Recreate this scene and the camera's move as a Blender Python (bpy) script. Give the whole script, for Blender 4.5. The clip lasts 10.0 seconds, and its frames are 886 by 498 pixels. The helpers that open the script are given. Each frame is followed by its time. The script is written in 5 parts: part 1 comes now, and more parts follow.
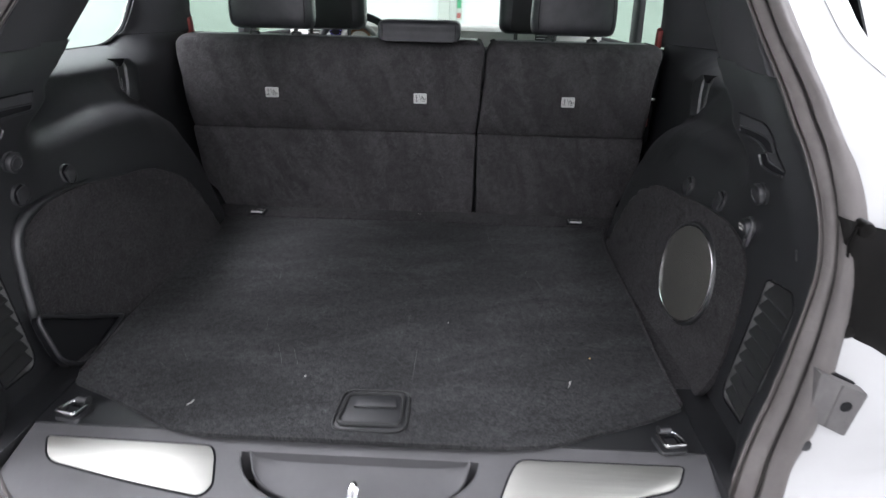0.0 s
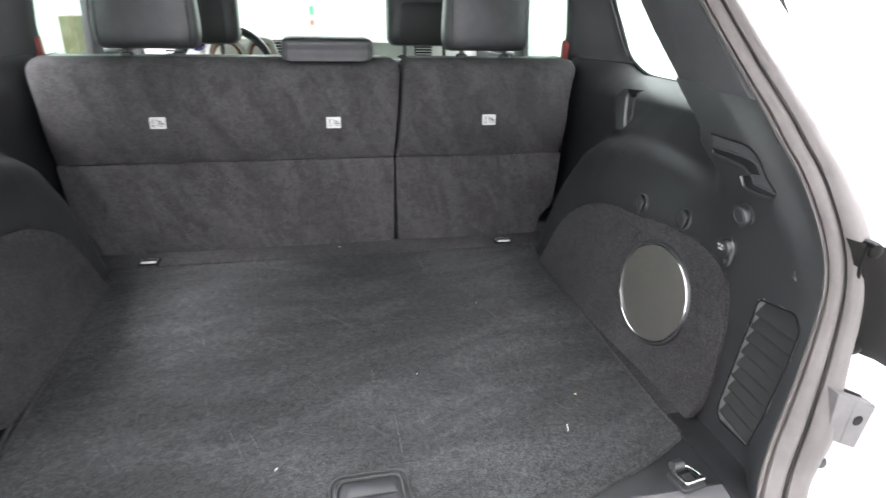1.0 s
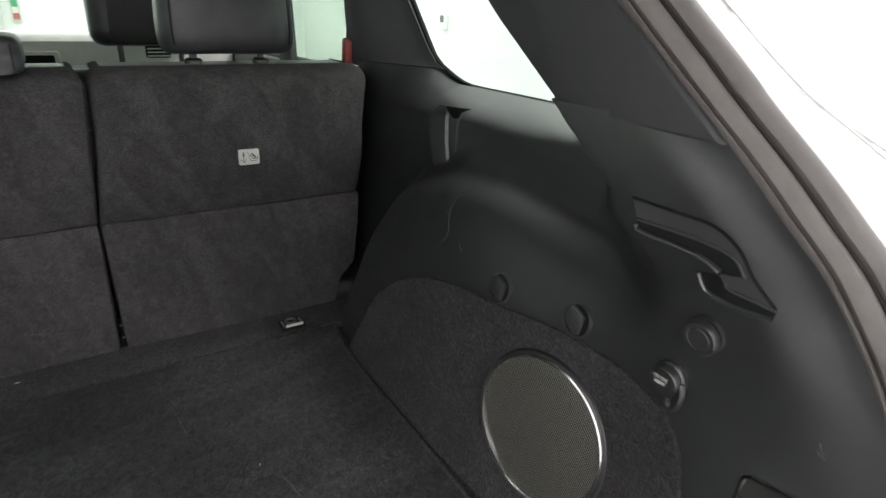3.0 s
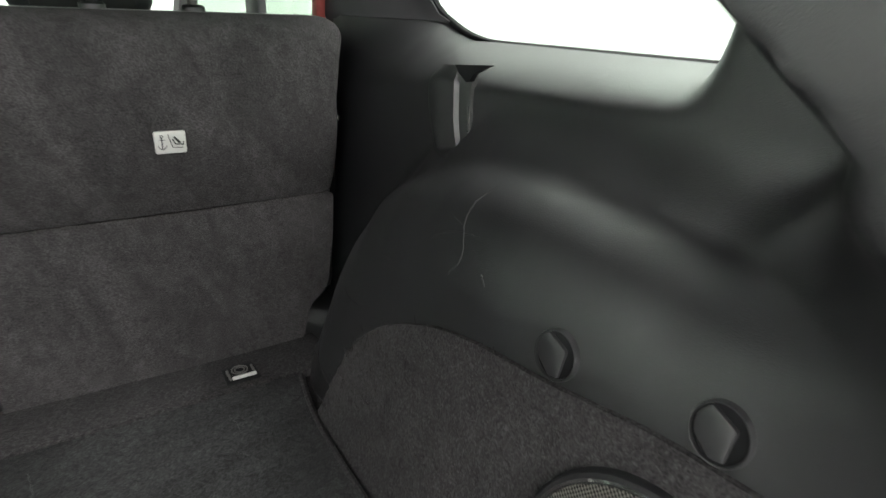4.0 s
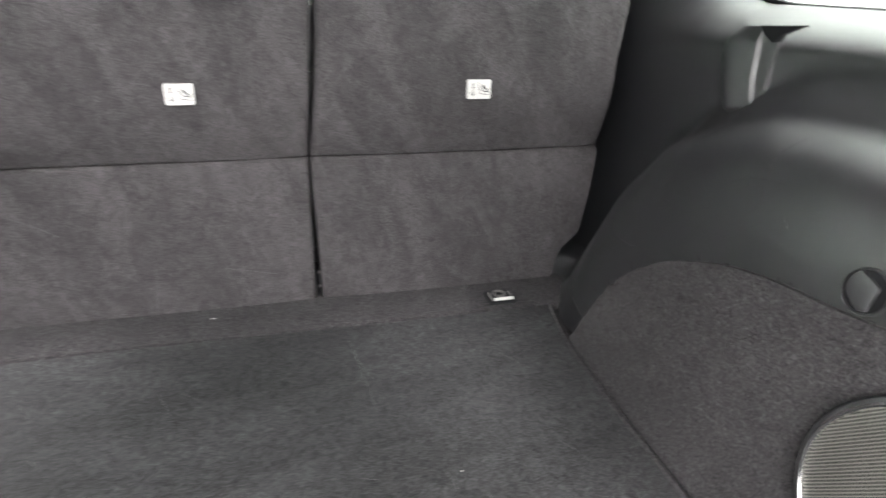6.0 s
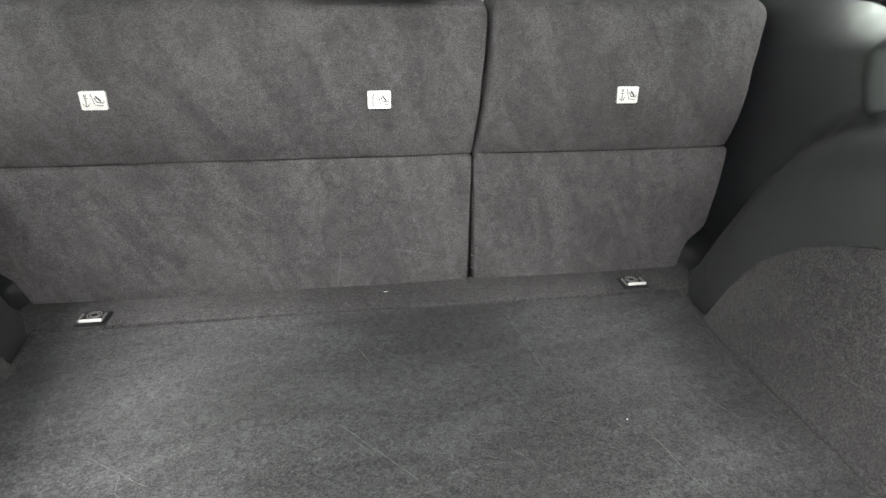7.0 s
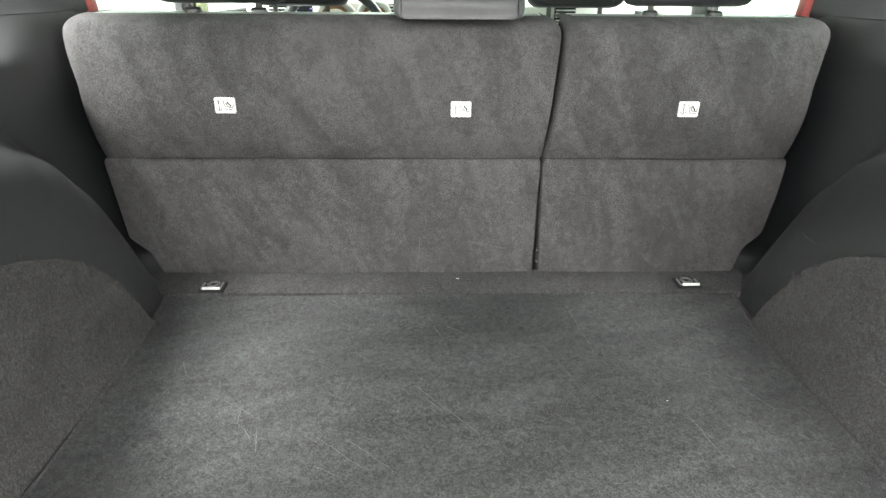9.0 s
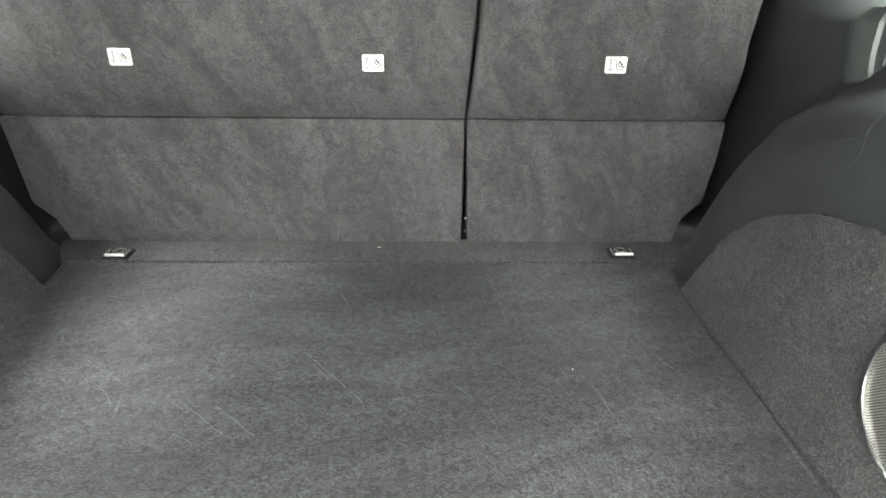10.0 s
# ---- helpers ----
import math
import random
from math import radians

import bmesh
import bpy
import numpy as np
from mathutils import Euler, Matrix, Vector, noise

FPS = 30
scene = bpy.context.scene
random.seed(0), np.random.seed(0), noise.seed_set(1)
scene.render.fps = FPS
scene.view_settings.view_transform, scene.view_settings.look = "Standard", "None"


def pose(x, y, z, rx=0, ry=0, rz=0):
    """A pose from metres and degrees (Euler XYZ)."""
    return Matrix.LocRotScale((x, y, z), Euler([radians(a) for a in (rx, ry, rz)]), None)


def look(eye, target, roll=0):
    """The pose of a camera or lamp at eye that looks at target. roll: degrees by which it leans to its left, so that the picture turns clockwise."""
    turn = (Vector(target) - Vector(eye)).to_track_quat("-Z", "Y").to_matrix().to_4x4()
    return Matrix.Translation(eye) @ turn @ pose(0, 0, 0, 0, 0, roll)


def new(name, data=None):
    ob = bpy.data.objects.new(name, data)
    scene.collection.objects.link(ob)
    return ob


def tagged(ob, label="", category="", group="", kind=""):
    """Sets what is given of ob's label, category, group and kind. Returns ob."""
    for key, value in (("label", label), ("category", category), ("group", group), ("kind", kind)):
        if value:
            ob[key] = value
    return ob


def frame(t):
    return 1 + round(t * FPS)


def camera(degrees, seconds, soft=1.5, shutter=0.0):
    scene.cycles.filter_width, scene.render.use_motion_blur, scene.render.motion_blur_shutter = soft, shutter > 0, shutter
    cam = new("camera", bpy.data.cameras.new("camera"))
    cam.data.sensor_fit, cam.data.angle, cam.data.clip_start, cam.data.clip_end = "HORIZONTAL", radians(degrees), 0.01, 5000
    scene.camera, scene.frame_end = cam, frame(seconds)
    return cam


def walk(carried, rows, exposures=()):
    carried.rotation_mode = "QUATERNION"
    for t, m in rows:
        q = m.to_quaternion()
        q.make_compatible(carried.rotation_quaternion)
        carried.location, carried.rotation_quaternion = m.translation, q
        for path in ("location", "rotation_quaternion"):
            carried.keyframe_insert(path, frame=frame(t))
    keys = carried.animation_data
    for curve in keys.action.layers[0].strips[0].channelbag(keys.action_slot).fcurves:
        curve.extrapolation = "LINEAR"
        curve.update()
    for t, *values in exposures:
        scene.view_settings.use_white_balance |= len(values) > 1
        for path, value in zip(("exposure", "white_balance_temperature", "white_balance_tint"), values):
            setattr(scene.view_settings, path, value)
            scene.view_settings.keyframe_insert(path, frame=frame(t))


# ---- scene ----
cam = camera(73.0, 10.0, 1.4, 0.35)
PATH = [
    (0, (0.12, -0.54, 1.363), (0.057, 1.297, 0.574), 1.4),
    (0.2, (0.068, -0.501, 1.370), (0.071, 1.340, 0.590), 1.3),
    (0.5, (-0.011, -0.46, 1.388), (0.108, 1.38, 0.613), 1.2),
    (0.7, (-0.035, -0.444, 1.390), (0.188, 1.387, 0.618), 1.2),
    (1, (-0.042, -0.412, 1.381), (0.352, 1.393, 0.613), 1.4),
    (1.2, (-0.038, -0.386, 1.368), (0.453, 1.397, 0.606), 1.6),
    (1.5, (-0.015, -0.33, 1.366), (0.572, 1.424, 0.604), 1.7),
    (1.7, (0.005, -0.285, 1.365), (0.651, 1.447, 0.602), 1.7),
    (2, (0.041, -0.2, 1.362), (0.785, 1.495, 0.606), 1.9),
    (2.2, (0.063, -0.151, 1.360), (0.864, 1.520, 0.607), 2.0),
    (2.5, (0.097, -0.098, 1.361), (0.979, 1.533, 0.61), 2.2),
    (2.7, (0.113, -0.053, 1.351), (1.052, 1.545, 0.600), 2.4),
    (3, (0.118, 0.027, 1.355), (1.135, 1.575, 0.601), 2.4),
    (3.2, (0.128, 0.073, 1.352), (1.179, 1.601, 0.604), 2.5),
    (4.3, (0.31, 0.318, 1.237), (1.309, 1.887, 0.5), 2.3),
    (4.5, (0.327, 0.329, 1.23), (1.262, 1.937, 0.496), 2.4),
    (4.7, (0.329, 0.320, 1.237), (1.201, 1.961, 0.496), 2.4),
    (5, (0.32, 0.308, 1.225), (1.092, 1.99, 0.469), 2.3),
    (5.2, (0.310, 0.294, 1.227), (1.035, 1.989, 0.451), 2.1),
    (5.5, (0.265, 0.265, 1.231), (0.926, 1.97, 0.421), 2.1),
    (5.7, (0.211, 0.244, 1.231), (0.804, 1.974, 0.421), 2.1),
    (6, (0.117, 0.224, 1.255), (0.599, 1.974, 0.416), 2.0),
    (6.2, (0.059, 0.203, 1.279), (0.487, 1.961, 0.426), 1.7),
    (7.3, (-0.046, 0.125, 1.272), (0.202, 1.932, 0.452), 0.6),
    (7.5, (-0.051, 0.13, 1.286), (0.186, 1.937, 0.464), 0.6),
    (7.7, (-0.061, 0.128, 1.303), (0.165, 1.935, 0.475), 0.5),
    (8, (-0.076, 0.104, 1.323), (0.122, 1.914, 0.496), 0.5),
    (8.2, (-0.082, 0.090, 1.331), (0.089, 1.897, 0.491), 0.5),
    (8.5, (-0.079, 0.059, 1.331), (0.043, 1.87, 0.491), 0.5),
    (8.7, (-0.073, 0.041, 1.330), (0.018, 1.853, 0.486), 0.6),
    (9, (-0.053, 0.024, 1.317), (-0.005, 1.838, 0.474), 0.5),
    (9.2, (-0.041, 0.022, 1.305), (-0.001, 1.833, 0.458), 0.7),
    (9.5, (0.008, 0.029, 1.293), (0.048, 1.838, 0.44), 0.7),
    (9.7, (0.043, 0.036, 1.274), (0.088, 1.849, 0.431), 0.7),
    (10, (0.082, 0.053, 1.252), (0.137, 1.858, 0.391), 0.9),
]
walk(cam, [(t, look(eye, target, roll)) for t, eye, target, roll in PATH],
     [(0, -1.28, 6000, 15), (0.5, -0.12, 5950, 15), (1, -0.02, 6150, 13), (1.5, -0.68, 6200, 12), (2, -0.97, 6350, 10), (3.2, -1.12, 6450, 11), (4.3, -0.38, 6550, 7), (5, -0.20, 6550, 6), (6, 0.56, 6450, 14), (7.3, 0.70, 6500, 7), (8, 0.80, 6500, 6), (9.2, 0.88, 6500, 5), (10, 0.90, 6500, 4)])

# ---- world and lamps ----
world = bpy.data.worlds.new("world")
scene.world = world
world.use_nodes = True
world.node_tree.nodes["Background"].inputs[0].default_value = (1.0, 1.0, 1.0, 1)
world.node_tree.nodes["Background"].inputs[1].default_value = 0.3


def unseen_ceiling_lamp(x, y, sx, sy, watts):
    d = bpy.data.lights.new("unseen_ceiling_lamp", "AREA")
    d.shape, d.size, d.size_y, d.energy = "RECTANGLE", sx, sy, watts
    d.color = (1.0, 0.985, 0.97)
    o = new("unseen_ceiling_lamp", d)
    o.matrix_world = pose(x, y, 3.12)
    return o


# lamps added out of view, each weighted to balance light inside the bay
for lx, ly, watts in ((-1.6, -2.4, 150), (1.3, -2.4, 95), (-1.9, 1.2, 560), (1.7, 1.0, 175), (-1.6, 4.8, 160), (1.3, 4.8, 160)):
    unseen_ceiling_lamp(lx, ly, 0.9, 2.4, watts)

# ---- materials ----


def material(name, color, rough=0.5, metal=0.0, color2=None, scale=8.0, detail=6.0, bump=0.0, bump_scale=400.0, spec=0.5,
             coat=0.0, rough_var=0.0, stretch=(1, 1, 1)):
    m = bpy.data.materials.new(name)
    m.use_nodes = True
    nt = m.node_tree
    b = nt.nodes["Principled BSDF"]
    b.inputs["Base Color"].default_value = (*color, 1)
    b.inputs["Roughness"].default_value = rough
    b.inputs["Metallic"].default_value = metal
    b.inputs["Specular IOR Level"].default_value = spec
    b.inputs["Coat Weight"].default_value = coat
    tc = nt.nodes.new("ShaderNodeTexCoord")
    mp = nt.nodes.new("ShaderNodeMapping")
    mp.inputs["Scale"].default_value = stretch
    nt.links.new(tc.outputs["Object"], mp.inputs["Vector"])

    def noise_node(sc, det=4.0, r=0.6):
        n = nt.nodes.new("ShaderNodeTexNoise")
        n.inputs["Scale"].default_value = sc
        n.inputs["Detail"].default_value = det
        n.inputs["Roughness"].default_value = r
        nt.links.new(mp.outputs["Vector"], n.inputs["Vector"])
        return n.outputs["Fac"]

    def ramp(fac, a, bb, lo, hi):
        r = nt.nodes.new("ShaderNodeValToRGB")
        r.color_ramp.elements[0].position, r.color_ramp.elements[1].position = lo, hi
        r.color_ramp.elements[0].color, r.color_ramp.elements[1].color = (*a, 1), (*bb, 1)
        nt.links.new(fac, r.inputs["Fac"])
        return r.outputs["Color"]

    out = None
    if color2:
        out = ramp(noise_node(scale, detail, 0.65), color, color2, 0.36, 0.64)
    if out:
        nt.links.new(out, b.inputs["Base Color"])
    if rough_var:
        r = nt.nodes.new("ShaderNodeMapRange")
        r.inputs["To Min"].default_value, r.inputs["To Max"].default_value = rough - rough_var, rough + rough_var
        nt.links.new(noise_node(scale * 1.7, 5.0), r.inputs["Value"])
        nt.links.new(r.outputs["Result"], b.inputs["Roughness"])
    if bump:
        bp = nt.nodes.new("ShaderNodeBump")
        bp.inputs["Strength"].default_value = bump
        bp.inputs["Distance"].default_value = 0.002
        nt.links.new(noise_node(bump_scale, 2.0, 0.6), bp.inputs["Height"])
        nt.links.new(bp.outputs["Normal"], b.inputs["Normal"])
    return m


def pile_material(name, color, cloud, brush, mottle, grain, brush_stretch, brush_turn, brush_scale=9.0, mottle_scale=70.0, curl=1.0, grain_scale=620.0):
    """Short brushed carpet pile: soft clouds, strokes where the pile lies another way, curled tufts and fine grain."""
    m = bpy.data.materials.new(name)
    m.use_nodes = True
    nt = m.node_tree
    b = nt.nodes["Principled BSDF"]
    b.inputs["Roughness"].default_value = 0.95
    b.inputs["Specular IOR Level"].default_value = 0.1
    b.inputs["Sheen Weight"].default_value = 0.04
    b.inputs["Sheen Roughness"].default_value = 0.6
    tc = nt.nodes.new("ShaderNodeTexCoord")
    turn = nt.nodes.new("ShaderNodeMapping")
    turn.inputs["Rotation"].default_value = [radians(a) for a in brush_turn]
    nt.links.new(tc.outputs["Object"], turn.inputs["Vector"])
    squeeze = nt.nodes.new("ShaderNodeMapping")
    squeeze.inputs["Scale"].default_value = brush_stretch
    nt.links.new(turn.outputs["Vector"], squeeze.inputs["Vector"])
    out = None
    tufts = None
    for vec, sc, det, ro, dist, (lo, hi), (p0, p1) in (
            (tc.outputs["Object"], 4.5, 3.0, 0.5, 0.3, cloud, (0.34, 0.66)), (squeeze.outputs["Vector"], brush_scale, 4.0, 0.6, 0.9, brush, (0.40, 0.60)),
            (tc.outputs["Object"], mottle_scale, 4.0, 0.7, curl, mottle, (0.36, 0.64)), (tc.outputs["Object"], grain_scale, 2.0, 0.7, 0.0, grain, (0.36, 0.66))):
        n = nt.nodes.new("ShaderNodeTexNoise")
        n.inputs["Scale"].default_value, n.inputs["Detail"].default_value = sc, det
        n.inputs["Roughness"].default_value, n.inputs["Distortion"].default_value = ro, dist
        nt.links.new(vec, n.inputs["Vector"])
        r = nt.nodes.new("ShaderNodeValToRGB")
        r.color_ramp.elements[0].position, r.color_ramp.elements[1].position = p0, p1
        r.color_ramp.elements[0].color, r.color_ramp.elements[1].color = (lo, lo, lo, 1), (hi, hi, hi, 1)
        nt.links.new(n.outputs["Fac"], r.inputs["Fac"])
        mx = nt.nodes.new("ShaderNodeMix")
        mx.data_type, mx.blend_type = "RGBA", "MULTIPLY"
        mx.inputs["Factor"].default_value = 1.0
        if out is None:
            mx.inputs["A"].default_value = (*color, 1)
        else:
            nt.links.new(out, mx.inputs["A"])
        nt.links.new(r.outputs["Color"], mx.inputs["B"])
        out = mx.outputs["Result"]
        tufts = n.outputs["Fac"]
    nt.links.new(out, b.inputs["Base Color"])
    bp = nt.nodes.new("ShaderNodeBump")
    bp.inputs["Strength"].default_value, bp.inputs["Distance"].default_value = 0.6, 0.002
    nt.links.new(tufts, bp.inputs["Height"])
    nt.links.new(bp.outputs["Normal"], b.inputs["Normal"])
    return m


CARPET = pile_material("carpet", (0.0385, 0.0388, 0.0396), (0.86, 1.14), (0.82, 1.19), (0.64, 1.40), (0.60, 1.46), (0.36, 1, 1), (0, 0, -12), 10, 110, 1.2, 520)
SEAT_CARPET = pile_material("seat_carpet", (0.0680, 0.0648, 0.0665), (0.93, 1.07), (0.80, 1.10), (0.83, 1.17), (0.60, 1.44), (1, 1, 0.32), (0, 20, 0), 17, 55, 1.0, 620)
SIDE_CARPET = pile_material("side_carpet", (0.0420, 0.0400, 0.0412), (0.88, 1.12), (0.85, 1.15), (0.66, 1.38), (0.58, 1.46), (1, 0.5, 1), (0, 0, 0), 9, 60, 4.0, 420)
PLASTIC = material("black_plastic", (0.0042, 0.0046, 0.0060), 0.475, color2=(0.0058, 0.0062, 0.0078), scale=6, bump=0.20, bump_scale=900,
                   spec=1.0, rough_var=0.06)
PLASTIC.node_tree.nodes["Principled BSDF"].inputs["IOR"].default_value = 1.66
PILLAR = material("pillar_plastic", (0.04309, 0.04309, 0.04549), 0.55, color2=(0.05267, 0.05267, 0.05507), scale=6, bump=0.2, bump_scale=900, spec=0.4)
SLAT = material("slat_plastic", (0.0200, 0.0205, 0.0205), 0.5, color2=(0.0260, 0.0265, 0.0262), scale=6, bump=0.1, bump_scale=900, spec=0.5)
SILL = material("sill_plastic", (0.100, 0.0985, 0.1005), 0.45, color2=(0.124, 0.122, 0.1245), scale=7, bump=0.25, bump_scale=1100,
                spec=0.4, rough_var=0.05)
# near-black for dark parts; in gaps, grooves and hollows it stands for shade
DARK = material("dark_parts_and_shade", (0.01064, 0.01064, 0.01197), 0.7, spec=0.2)
RUBBER = material("rubber", (0.136, 0.123, 0.116), 0.5, color2=(0.168, 0.153, 0.145), scale=25, bump=0.15, bump_scale=600, spec=0.35)
LEATHER = material("leather", (0.03511, 0.03511, 0.0383), 0.33, color2=(0.04788, 0.04788, 0.05107), scale=30, bump=0.22, bump_scale=500, spec=0.5)
# darker copy of the seal rubber, with the groove's shade in its colour
GROOVE_SHADE = material("groove_rubber_shade", (0.050, 0.045, 0.042), 0.6, color2=(0.065, 0.060, 0.058), scale=25, spec=0.2)
RUBBER_LIGHT = material("pale_rubber", (0.128, 0.116, 0.109), 0.5, color2=(0.152, 0.138, 0.130), scale=25, bump=0.1, bump_scale=500)
LINE_GREY = material("line_grey", (0.42, 0.42, 0.41), 0.6, color2=(0.55, 0.55, 0.54), scale=40)
CHROME = material("chrome", (0.80, 0.80, 0.80), 0.12, 1.0, rough_var=0.05, scale=30)
STEEL = material("brushed_steel", (0.585, 0.582, 0.535), 0.50, 1.0, color2=(0.65, 0.645, 0.595), scale=12, bump=0.15, bump_scale=160,
                 stretch=(0.06, 1, 1), rough_var=0.06)
# very pale steel: the highlight on the tie-down bar is put into its colour
GLINT_STEEL = material("glint_steel", (0.84, 0.835, 0.81), 0.55, 0.6, color2=(0.90, 0.895, 0.87), scale=30, rough_var=0.05)
WHITE = material("white_paint", (0.62, 0.62, 0.61), 0.25, color2=(0.58, 0.58, 0.57), scale=3, coat=0.6)
GREY_METAL = material("grey_metal", (0.125, 0.119, 0.115), 0.55, 0.15, color2=(0.165, 0.157, 0.152), scale=25, bump=0.2, bump_scale=300)
# upright paler streaks paint soft reflections into the smoked lens colour
LAMP_BLACK = material("lamp_black", (0.0050, 0.0046, 0.0042), 0.32, color2=(0.012, 0.011, 0.010), scale=9, spec=0.09, stretch=(1, 1, 0.35), rough_var=0.08)
LABEL = material("label_white", (0.682, 0.682, 0.66), 0.5, color2=(0.638, 0.638, 0.605), scale=60)
INK = material("label_ink", (0.05, 0.05, 0.05), 0.6)
RED = material("red_plastic", (0.4309, 0.08778, 0.07661), 0.5, color2=(0.3352, 0.07182, 0.06384), scale=40)
WALL = material("wall_paint", (0.86, 0.86, 0.85), 0.6, color2=(0.80, 0.80, 0.80), scale=1.3, detail=8)
GROUND = material("floor_paint", (0.55, 0.55, 0.55), 0.35, color2=(0.48, 0.48, 0.48), scale=2.0, bump=0.1, bump_scale=80)
LINER = material("headliner", (0.60, 0.59, 0.57), 0.9, color2=(0.54, 0.53, 0.515), scale=20, bump=0.3, bump_scale=700)
HEADLINER = material("dark_headliner", (0.055, 0.055, 0.056), 0.9, color2=(0.07, 0.07, 0.071), scale=20, bump=0.3, bump_scale=700)
LINT = material("lint", (0.7, 0.68, 0.62), 0.8, color2=(0.5, 0.5, 0.48), scale=200)
HAIR = material("pale_fibre", (0.100, 0.100, 0.100), 0.7, color2=(0.062, 0.062, 0.062), scale=100)
CURL = material("pile_curl", (0.082, 0.077, 0.078), 0.9, color2=(0.030, 0.028, 0.028), scale=40, spec=0.1)
ORANGE = material("crumb", (0.62, 0.40, 0.16), 0.7, color2=(0.5, 0.32, 0.12), scale=300)
SCRATCH = material("scratch", (0.055, 0.055, 0.056), 0.7, color2=(0.11, 0.11, 0.108), scale=300)
BEIGE = material("beige", (0.20, 0.165, 0.10), 0.6, color2=(0.13, 0.105, 0.062), scale=20)
BROWN = material("brown_trim", (0.30, 0.15, 0.075), 0.45, color2=(0.24, 0.115, 0.055), scale=25)
HOOK = material("hook_plastic", (0.026, 0.0265, 0.028), 0.40, color2=(0.032, 0.0325, 0.034), scale=8, bump=0.1, bump_scale=1200, spec=0.8)
GREEN = material("green_sign", (0.05, 0.32, 0.15), 0.5)
DASH = material("dash_plastic", (0.70, 0.69, 0.66), 0.5, color2=(0.77, 0.755, 0.72), scale=15, bump=0.3, bump_scale=500)
# paler than the trim: the light on the vent's inner wall, put into colour
VENT_LIT = material("vent_lit", (0.140, 0.140, 0.136), 0.55, color2=(0.172, 0.172, 0.166), scale=40)


def glass_material(name, tint):
    m = bpy.data.materials.new(name)
    m.use_nodes = True
    nt = m.node_tree
    nt.nodes.remove(nt.nodes["Principled BSDF"])
    tr, gl, mx = (nt.nodes.new("ShaderNode" + k) for k in ("BsdfTransparent", "BsdfGlossy", "MixShader"))
    tr.inputs["Color"].default_value = (*tint, 1)
    gl.inputs["Roughness"].default_value = 0.02
    mx.inputs[0].default_value = 0.03
    nt.links.new(tr.outputs[0], mx.inputs[1])
    nt.links.new(gl.outputs[0], mx.inputs[2])
    nt.links.new(mx.outputs[0], nt.nodes["Material Output"].inputs["Surface"])
    return m


GLASS = glass_material("clear_glass", (0.82, 0.90, 0.84))
TINT = glass_material("tinted_glass", (0.60, 0.69, 0.62))


def grille_material():
    """Fine woven wire: rows of small dark holes in grey metal."""
    m = material("speaker_mesh", (0.11, 0.108, 0.095), 0.45, 0.5)
    nt = m.node_tree
    b = nt.nodes["Principled BSDF"]
    tc = nt.nodes.new("ShaderNodeTexCoord")
    mp = nt.nodes.new("ShaderNodeMapping")
    mp.inputs["Rotation"].default_value = (0, 0, radians(45))
    nt.links.new(tc.outputs["Object"], mp.inputs["Vector"])
    vo = nt.nodes.new("ShaderNodeTexVoronoi")
    vo.voronoi_dimensions = "2D"
    vo.inputs["Scale"].default_value = 400
    vo.inputs["Randomness"].default_value = 0.0
    rp = nt.nodes.new("ShaderNodeValToRGB")
    rp.color_ramp.elements[0].position, rp.color_ramp.elements[1].position = 0.3, 0.5
    rp.color_ramp.elements[0].color, rp.color_ramp.elements[1].color = (0.022, 0.022, 0.020, 1), (0.27, 0.262, 0.235, 1)
    nt.links.new(mp.outputs["Vector"], vo.inputs["Vector"])
    nt.links.new(vo.outputs["Distance"], rp.inputs["Fac"])
    nt.links.new(rp.outputs["Color"], b.inputs["Base Color"])
    return m


GRILLE = grille_material()

# ---- building helpers ----


def link(name, bm, mat, smooth=True):
    me = bpy.data.meshes.new(name)
    bmesh.ops.recalc_face_normals(bm, faces=bm.faces)
    bm.to_mesh(me)
    bm.free()
    me.materials.append(mat)
    if smooth:
        me.shade_smooth()
        me.set_sharp_from_angle(angle=radians(40))
    return new(name, me)


def part(name, bm, mat, parent, label=""):
    ob = link(name, bm, mat)
    ob.parent = parent
    return tagged(ob, label) if label else ob


def thing(name, label, category, group="", kind="", at=(0, 0, 0)):
    ob = new(name)
    ob.location = at
    ob.empty_display_size = 0.05
    return tagged(ob, label, category, group, kind)


def ss(t):
    t = min(1.0, max(0.0, t))
    return t * t * (3 - 2 * t)


def tab(table, v):
    return float(np.interp(v, [a for a, b in table], [b for a, b in table]))


def box(sx, sy, sz, bevel=0.0, m=None, seg=2, bm=None):
    """A bevelled box centred on its pose."""
    bm2 = bmesh.new()
    bmesh.ops.create_cube(bm2, size=1.0)
    bmesh.ops.scale(bm2, vec=(sx, sy, sz), verts=bm2.verts)
    if bevel:
        bmesh.ops.bevel(bm2, geom=list(bm2.edges), offset=bevel, segments=seg, profile=0.5, affect="EDGES")
    if m is not None:
        bmesh.ops.transform(bm2, matrix=m, verts=bm2.verts)
    if bm is None:
        return bm2
    me = bpy.data.meshes.new("t")
    bm2.to_mesh(me)
    bm2.free()
    bm.from_mesh(me)
    bpy.data.meshes.remove(me)
    return bm


def span(x0, x1, y0, y1, z0, z1, bevel=0.0, seg=2):
    """A bevelled box between two corners."""
    return box(x1 - x0, y1 - y0, z1 - z0, bevel, pose((x0 + x1) / 2, (y0 + y1) / 2, (z0 + z1) / 2), seg)


